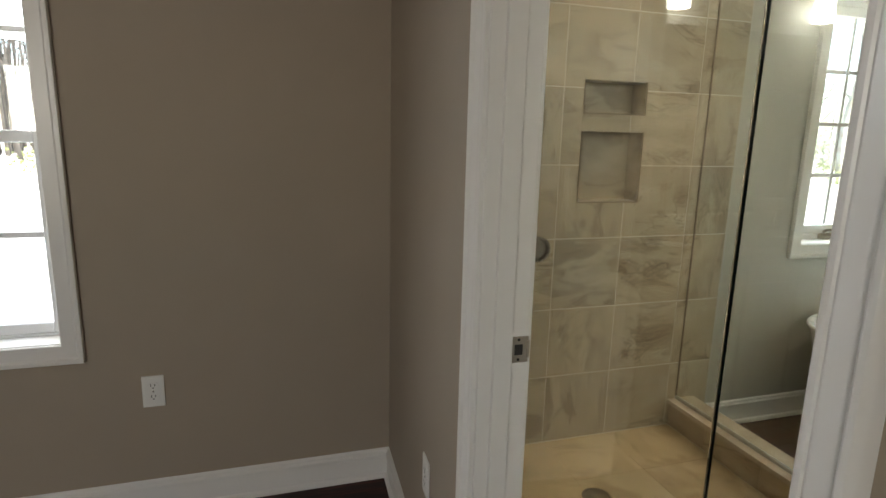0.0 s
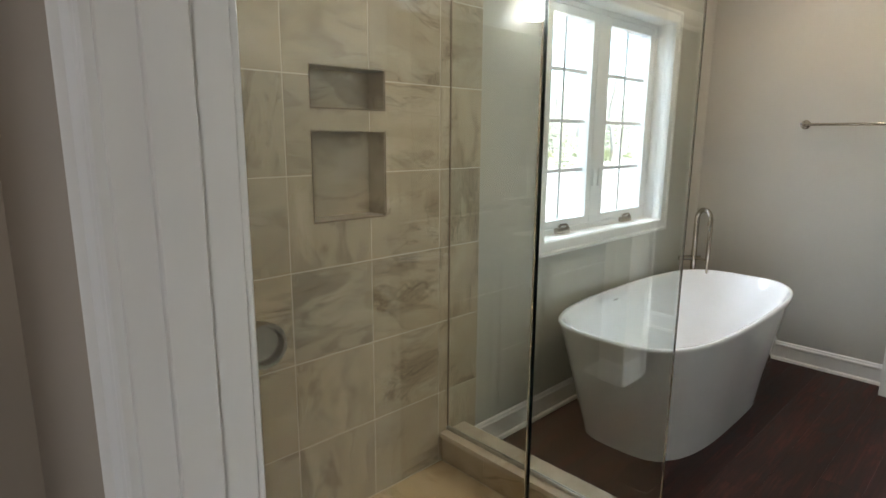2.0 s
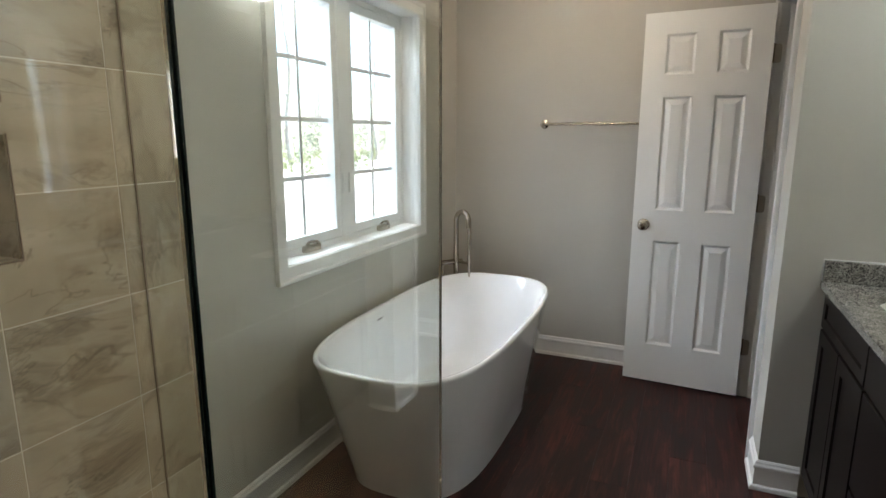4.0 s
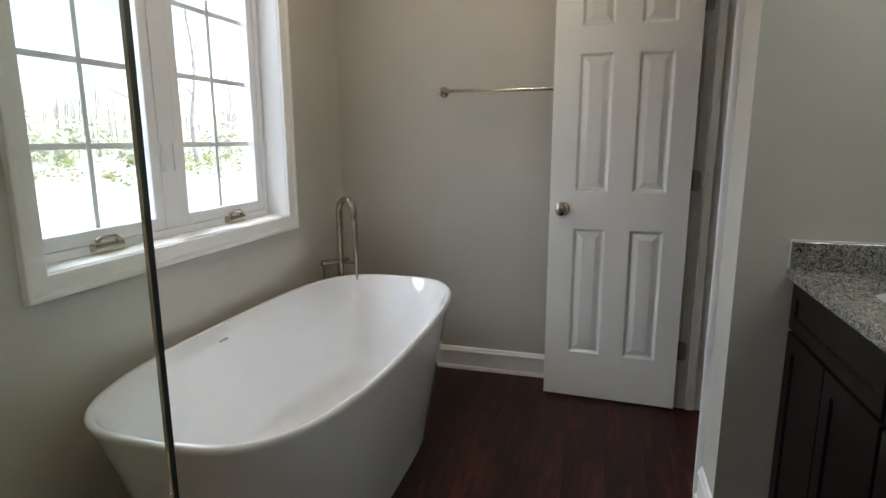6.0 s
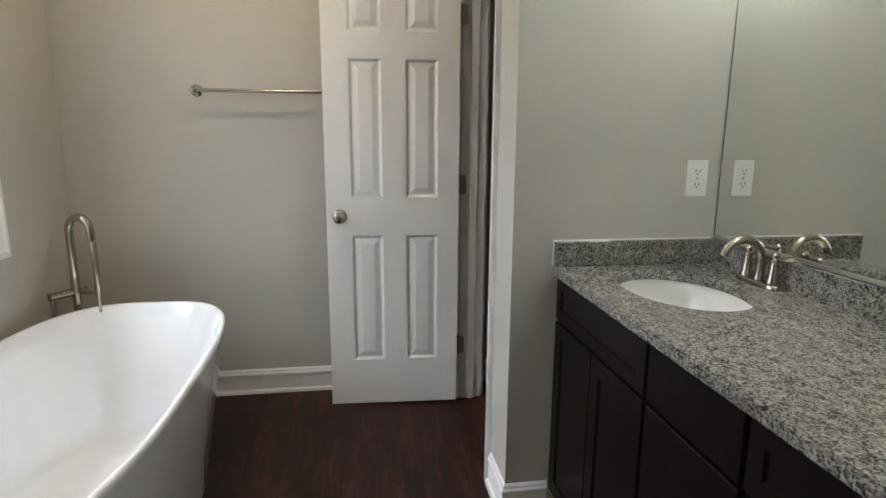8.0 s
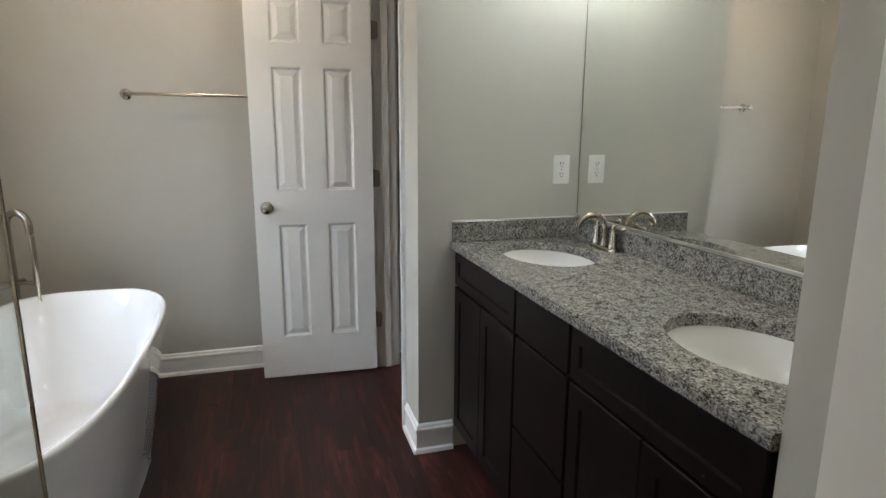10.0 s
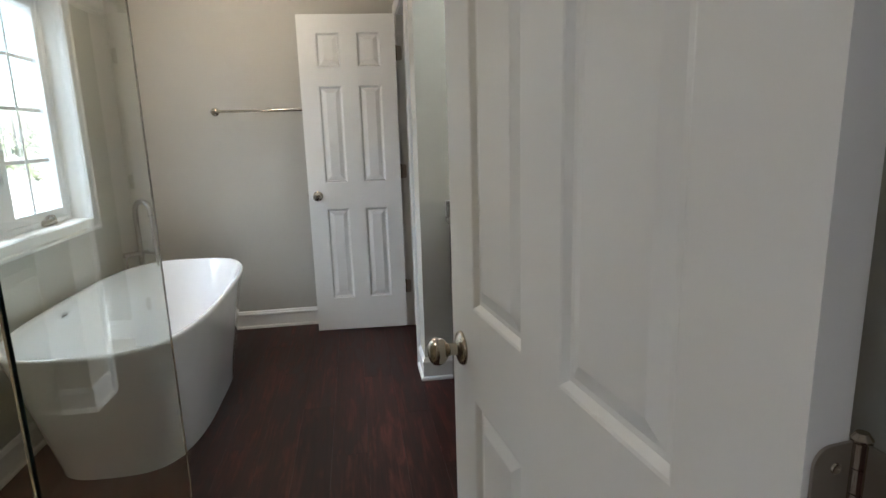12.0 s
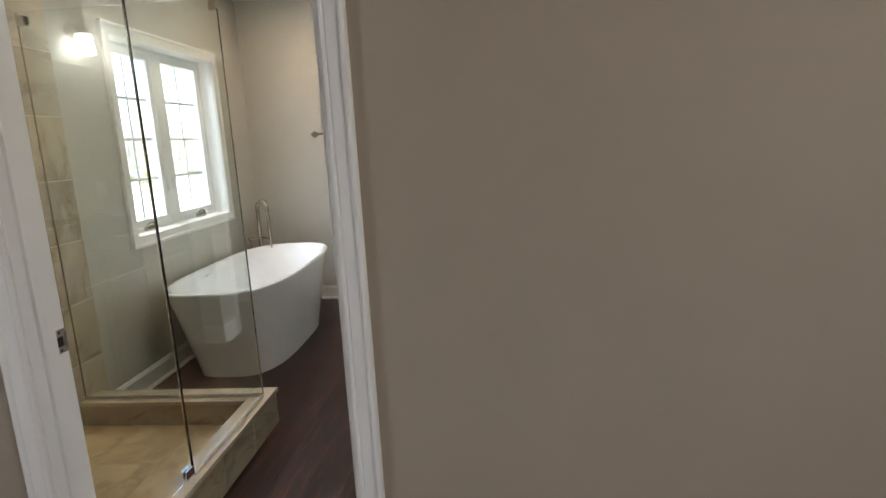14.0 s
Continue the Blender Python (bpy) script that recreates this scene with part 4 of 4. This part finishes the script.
part("channel", boxes(((HX + 0.004, GY - 0.009, CTOP), (GX - 0.010, GY - 0.0055, CTOP + 0.014)), ((HX + 0.004, GY + 0.0055, CTOP), (GX - 0.010, GY + 0.009, CTOP + 0.014))), ALU, front_panel, "thin metal channel")
clamp = bmesh.new()
box(clamp, (GX - 0.045, GY - 0.016, GTOP - 0.052), (GX - 0.002, GY - 0.0055, GTOP - 0.004), 0.002)
box(clamp, (GX + 0.0055, GY + 0.002, GTOP - 0.052), (GX + 0.016, GY + 0.045, GTOP - 0.004), 0.002)
part("clamp", clamp, CHROME, front_panel, "chrome corner clamp")
clamp = bmesh.new()
for sx in (-1, 1):
    a, b = sorted((GX + sx * 0.0055, GX + sx * 0.016))
    box(clamp, (a, NW - 0.058, 1.978), (b, NW - 0.0125, 2.022), 0.004)
part("wall_clamp", clamp, CHROME, side_panel, "chrome wall clamp")
gdoor = thing("glass_shower_door", "clear frameless glass shower door with a round nickel knob", "shower door")
pane_box("pane", (WE + 0.030, GY - 0.005, CTOP + 0.014), (HX - 0.006, GY + 0.005, GTOP), gdoor, "clear tempered glass")
part("edge", boxes(((HX - 0.0058, GY - 0.005, CTOP + 0.014), (HX - 0.0025, GY + 0.005, GTOP))), EDGE, gdoor, "dark polished edge")
for z in (CTOP + 0.016,):
    hg = part("pivot_hinge", boxes(((HX - 0.060, GY - 0.014, z), (HX - 0.012, GY - 0.0055, z + 0.038), 0.002), ((HX - 0.060, GY + 0.0055, z), (HX - 0.012, GY + 0.014, z + 0.038), 0.002)), CHROME, gdoor, "small chrome pivot hinge")
for z in (GTOP - 0.045,):
    part("pivot_hinge", boxes(((HX - 0.060, GY - 0.014, z), (HX - 0.012, GY - 0.0055, z + 0.038), 0.002), ((HX - 0.060, GY + 0.0055, z), (HX - 0.012, GY + 0.014, z + 0.038), 0.002)), CHROME, gdoor, "small chrome pivot hinge")
KX, KZ = 0.220, 1.136
prof = [(0.006, 0.010), (0.022, 0.010), (0.025, 0.001), (0.030, 0.001), (0.031, 0.006), (0.029, 0.024), (0.024, 0.030), (0.006, 0.032)]
part("knob", lathe(bmesh.new(), prof, aim((KX, GY + 0.0055, KZ), (0, 1, 0)), 40), NICKEL, gdoor, "round dished nickel knob", smooth=True, sharp=35)

drain = thing("shower_drain", "round metal shower floor drain", "drain", at=pose(0.785, 2.125, SFL))
part("rim", lathe(bmesh.new(), [(0.056, 0), (0.056, 0.003), (0.048, 0.004), (0.047, 0.001)], n=36), NICKEL, drain)
for r in (0.040, 0.028, 0.016):
    part("ring", lathe(bmesh.new(), [(r + 0.004, 0.0005), (r + 0.004, 0.003), (r - 0.002, 0.003), (r - 0.002, 0.0005)], n=30), NICKEL, drain)

# ---------------------------------------------------------------- outdoors
structure("ground", boxes(((-400, NW + 0.20, -0.8), (400, 600, -0.55)), ((-400, -400, -0.8), (400, NW + 0.19, -0.56))), EARTH, "pale sunlit dry ground", "ground")
rng = random.Random(5)


def bare_tree(x, y, h, seed):
    r = random.Random(seed)
    t = thing("tree", "bare grey-barked tree in the yard", "tree", "trees", at=pose(x, y, -0.55))
    bm = bmesh.new()
    trunk = [Vector((0.15 * math.sin(k * 0.9 + seed), 0.15 * math.cos(k * 1.3 + seed), h * k / 8)) for k in range(9)]
    tube(bm, trunk, [0.02 * h * (1 - k / 9.5) for k in range(9)], 8)
    for k in range(26):
        f = r.uniform(0.25, 0.97)
        i = int(f * 8)
        p = trunk[i].lerp(trunk[min(8, i + 1)], f * 8 - i)
        a = r.uniform(0, 6.28)
        ln = h * (1.05 - f) * r.uniform(0.25, 0.5)
        d = Vector((math.cos(a), math.sin(a), r.uniform(0.4, 1.1))).normalized()
        q = p + d * ln * 0.55
        e = q + (d + Vector((r.uniform(-0.4, 0.4), r.uniform(-0.4, 0.4), 0.5))).normalized() * ln * 0.6
        w = 0.007 * h * (1.1 - f)
        tube(bm, [p, q, e], [w, w * 0.6, w * 0.15], 5)
        for _ in range(3):
            s = p.lerp(e, r.uniform(0.3, 0.9))
            g = s + Vector((r.uniform(-1, 1), r.uniform(-1, 1), r.uniform(0.2, 1))).normalized() * ln * 0.35
            tube(bm, [s, g], [w * 0.35, w * 0.08], 4)
    tagged(part("trunk_and_limbs", bm, BARK, t), kind="stuff")
    return t


for i in range(16):
    bare_tree(rng.uniform(-22, -3) if i % 2 else rng.uniform(12, 60), rng.uniform(22, 46), rng.uniform(9, 16), i)


def clump(bm, c, rad, n, r, size):
    for _ in range(n):
        v = Vector((r.gauss(0, 1), r.gauss(0, 1), r.gauss(0, 0.8)))
        p = Vector(c) + v.normalized() * rad * (r.random() ** 0.4)
        a, b = Vector((r.uniform(-1, 1), r.uniform(-1, 1), r.uniform(-1, 1))).normalized(), None
        b = a.orthogonal().normalized()
        vs = [bm.verts.new(p + a * size * s + b * size * u) for s, u in ((-1, 0), (0, -0.5), (1, 0), (0, 0.5))]
        bm.faces.new(vs)


for i, (x, y, h) in enumerate(((-7, 24, 3.0), (-13, 29, 3.4))):
    r = random.Random(40 + i)
    t = thing("tree", "dark evergreen tree in the yard", "tree", "evergreen trees", at=pose(x, y, -0.55))
    part("trunk", tube(bmesh.new(), [(0, 0, 0), (0, 0, h * 0.9)], [0.16, 0.03], 7), BARK, t)
    bm = bmesh.new()
    for k in range(14):
        f = k / 14
        for _ in range(4):
            a = r.uniform(0, 6.28)
            q = (1 - f) * h * 0.20 * r.uniform(0.5, 1)
            clump(bm, (q * math.cos(a), q * math.sin(a), 0.9 + f * (h - 0.9)), 0.5 * (1.1 - f) + 0.12, 46, r, 0.14)
    part("crown", bm, LEAF, t)
bm = bmesh.new()
r = random.Random(9)
for i in range(190):
    clump(bm, (r.uniform(-18, 55), r.uniform(15, 40), -0.3), r.uniform(0.3, 0.9), 50, r, 0.12)
tagged(part("brush", bm, BRUSH), "low yellow-green brush across the yard", "brush", kind="stuff")
bm = bmesh.new()
r = random.Random(19)
for i in range(700):
    x, y, h = r.uniform(-80, -5), r.uniform(34, 75), r.uniform(7, 13)
    lean = r.uniform(-0.6, 0.6)
    tube(bm, [(x, y, -0.6), (x + lean, y, h * 0.6), (x + 2 * lean, y, h)], [0.16, 0.10, 0.02], 4)
    for _ in range(7):
        z = h * r.uniform(0.3, 0.95)
        tube(bm, [(x + lean * z / h, y, z), (x + r.uniform(-2.2, 2.2), y + r.uniform(-1, 1), z + r.uniform(0.8, 2.2))], [0.05, 0.01], 3)
tagged(part("far_woods", bm, WOODS), "far edge of bare grey woods", "woods", kind="stuff")
bm = bmesh.new()
r = random.Random(23)
for i in range(420):
    x, y, h = r.uniform(12, 150), r.uniform(48, 90), r.uniform(5, 9)
    lean = r.uniform(-0.6, 0.6)
    tube(bm, [(x, y, -0.6), (x + lean, y, h * 0.6), (x + 2 * lean, y, h)], [0.14, 0.09, 0.02], 4)
    for _ in range(6):
        z = h * r.uniform(0.3, 0.95)
        tube(bm, [(x + lean * z / h, y, z), (x + r.uniform(-2, 2), y + r.uniform(-1, 1), z + r.uniform(0.6, 1.8))], [0.05, 0.01], 3)
tagged(part("far_grove", bm, BARK), "far pale grove of bare trees", "woods", kind="stuff")
bm = bmesh.new()
r = random.Random(29)
for i in range(190):
    x, y = r.uniform(14, 120), r.uniform(34, 60)
    clump(bm, (x, y, r.uniform(-0.2, 2.2)), r.uniform(0.8, 2.0), 60, r, 0.30)
tagged(part("far_thicket", bm, THICKET), "far yellow-green thicket before the trees", "brush", kind="stuff")

# ---------------------------------------------------------------- tiles and planks
def tile_mesh(x0, x1, z0, z1, holes=(), depth=0.0095, gap=0.0015):
    """Front face at y=0 looking along -y, about the tile's centre; holes are cut out of it."""
    xs = sorted({x0 + gap, x1 - gap, *[v for h in holes for v in h[:2] if x0 + gap < v < x1 - gap]})
    zs = sorted({z0 + gap, z1 - gap, *[v for h in holes for v in h[2:] if z0 + gap < v < z1 - gap]})
    cx, cz = (x0 + x1) / 2, (z0 + z1) / 2
    bm = bmesh.new()
    grid = {}

    def vert(x, z):
        if (x, z) not in grid:
            grid[x, z] = bm.verts.new((x - cx, 0, z - cz))
        return grid[x, z]
    for a, b in zip(xs, xs[1:]):
        for c, d in zip(zs, zs[1:]):
            mx, mz = (a + b) / 2, (c + d) / 2
            if any(h[0] < mx < h[1] and h[2] < mz < h[3] for h in holes):
                continue
            bm.faces.new((vert(a, c), vert(b, c), vert(b, d), vert(a, d)))
    if not bm.faces:
        bm.free()
        return None, None
    rim = [e for e in bm.edges if e.is_boundary]
    ex = bmesh.ops.extrude_edge_only(bm, edges=rim)["geom"]
    bmesh.ops.translate(bm, vec=(0, depth, 0), verts=[v for v in ex if isinstance(v, bmesh.types.BMVert)])
    return bm, (cx, cz)


holes = [(NX0, NX1, a, b) for a, b in NZ]
wall_tiles = tagged(new("shower_wall_tiling"), "veined beige shower wall tiles with pale grout", "tile wall", kind="structure")
part("grout", boxes(((WE, NW - 0.0092, SFL - 0.005), (NX0, NW - 0.0005, CZ - 0.002)), ((NX1, NW - 0.0092, SFL - 0.005), (1.640, NW - 0.0005, CZ - 0.002)),
                    ((NX0, NW - 0.0092, SFL - 0.005), (NX1, NW - 0.0005, NZ[0][0])), ((NX0, NW - 0.0092, NZ[0][1]), (NX1, NW - 0.0005, NZ[1][0])), ((NX0, NW - 0.0092, NZ[1][1]), (NX1, NW - 0.0005, CZ - 0.002))), GROUT, wall_tiles)
cols = [WE + 0.001, 0.451, 0.763, 1.079, 1.407, 1.640]
rows = [SFL] + [0.668 + 0.306 * k for k in range(-1, 7)]
rows[-1] = CZ - 0.003
cache = {}
trng = random.Random(3)
for i, (x0, x1) in enumerate(zip(cols, cols[1:])):
    for j, (z0, z1) in enumerate(zip(rows, rows[1:])):
        hit = [h for h in holes if h[0] < x1 and h[1] > x0 and h[2] < z1 and h[3] > z0]
        turned = trng.random() < 0.45
        key = (round(x1 - x0, 4), round(z1 - z0, 4), turned)
        if hit or key not in cache:
            bm, c = tile_mesh(x0, x1, z0, z1, hit)
            if bm is None:
                continue
            me = finish(bm, "tile", TILEV if turned else TILE)
            if not hit:
                cache[key] = me
        else:
            me = cache[key]
        t = new("tile", me)
        t.parent = wall_tiles
        t.location = ((x0 + x1) / 2, NW - 0.010 - trng.random() * 0.0006, (z0 + z1) / 2)
# niche linings
for a, b in NZ:
    niche = part("niche_lining", boxes(((NX0, NW + 0.084, a), (NX1, NW + 0.094, b)), ((NX0 - 0.004, NW - 0.006, a), (NX0 + 0.003, NW + 0.084, b)), ((NX1 - 0.003, NW - 0.006, a), (NX1 + 0.004, NW + 0.084, b)),
                                       ((NX0 + 0.003, NW - 0.006, a - 0.005), (NX1 - 0.003, NW + 0.084, a + 0.004)), ((NX0 + 0.003, NW - 0.006, b - 0.003), (NX1 - 0.003, NW + 0.084, b + 0.005))), TILE, wall_tiles, "tiled niche lining")
    part("edge_trim", boxes(((NX0 - 0.001, NW - 0.0125, a - 0.001), (NX1 + 0.001, NW - 0.0102, a + 0.003)), ((NX0 - 0.001, NW - 0.0125, a + 0.003), (NX0 + 0.002, NW - 0.0102, b)), ((NX1 - 0.002, NW - 0.0125, a + 0.003), (NX1 + 0.001, NW - 0.0102, b))), TEDGE, wall_tiles, "thin brown niche edge")
# side wall of the shower
side_tiles = tagged(new("shower_side_tiling"), "veined beige tiles on the shower side wall", "tile wall", kind="structure")
part("grout", boxes(((WE + 0.0005, 1.700, SFL), (WE + 0.0092, NW - 0.011, CZ - 0.002))), GROUT, side_tiles)
ys = [1.700, 1.935, 2.240, NW - 0.011]
for y0, y1 in zip(ys, ys[1:]):
    for z0, z1 in zip(rows, rows[1:]):
        bm, c = tile_mesh(y0, y1, z0, z1, depth=0.004)
        t = new("tile", finish(bm, "tile", TILE))
        t.parent = side_tiles
        t.matrix_basis = pose(WE + 0.010, (y0 + y1) / 2, (z0 + z1) / 2, 0, 0, 90)
# curb faces
for name, span, put in (("south", [WE + 0.002, 0.36, 0.66, 0.96, 1.26, 1.554], lambda c: pose(c, 1.577, 0.0735)),
                        ("inner", [1.702, 2.0, 2.3, NW - 0.012], lambda c: pose(1.424, c, 0.106, 0, 0, -90)),
                        ("outer", [1.578, 1.88, 2.18, 2.36, NW - 0.022], lambda c: pose(1.5545, c, 0.0735, 0, 0, 90)),
                        ("inner_south", [WE + 0.012, 0.42, 0.72, 1.02, 1.32, 1.424], lambda c: pose(c, 1.700, 0.106, 0, 0, 180))):
    hgt = 0.108 if "inner" in name else 0.165
    for a, b in zip(span, span[1:]):
        bm, c = tile_mesh(a, b, -hgt / 2, hgt / 2, depth=0.0075)
        t = new("tile", finish(bm, "tile", TILE))
        t.parent = curb
        t.matrix_basis = put((a + b) / 2)
# shower floor tiles
fx = [WE + 0.012, 0.451, 0.763, 1.079, 1.424]
fy = [1.702, 1.935, 2.24, NW - 0.012]
for x0, x1 in zip(fx, fx[1:]):
    for y0, y1 in zip(fy, fy[1:]):
        bm, c = tile_mesh(x0, x1, y0, y1, depth=0.005, gap=0.0008)
        t = new("tile", finish(bm, "tile", FTILE))
        t.parent = shower_floor
        t.matrix_basis = pose((x0 + x1) / 2, (y0 + y1) / 2, SFL, -90, 0, 0)

# plank floor: boards run along x
prng = random.Random(11)
PW = 0.152
pmesh = {}


def plank(x0, x1, y0, y1):
    key = (round(x1 - x0, 3), round(y1 - y0, 3))
    if key not in pmesh:
        bm = bmesh.new()
        w, h, g, e = key[0] / 2, key[1] / 2, 0.0001, 0.0003
        loft(bm, [[(-w + i, -h + i, z), (w - i, -h + i, z), (w - i, h - i, z), (-w + i, h - i, z)] for i, z in ((g, -0.006), (g, -0.0004), (g + e, 0.0))], cap0=False)
        pmesh[key] = finish(bm, "plank", PLANK)
    o = new("plank", pmesh[key])
    o.parent = floor
    o.location = ((x0 + x1) / 2, (y0 + y1) / 2, 0)


y = -2.4
k = 0
while y < NW - 0.001:
    y1 = min(y + PW, NW)
    x = -3.6
    step = 1.22
    first = (k * 0.37) % 1.0 * step + 0.2
    cuts = [x, x + first]
    while cuts[-1] < 4.0 - 0.3:
        cuts.append(cuts[-1] + step)
    cuts[-1] = 4.0
    for a, b in zip(cuts, cuts[1:]):
        plank(round(a, 3), round(b, 3), y, y1)
    y = y1
    k += 1
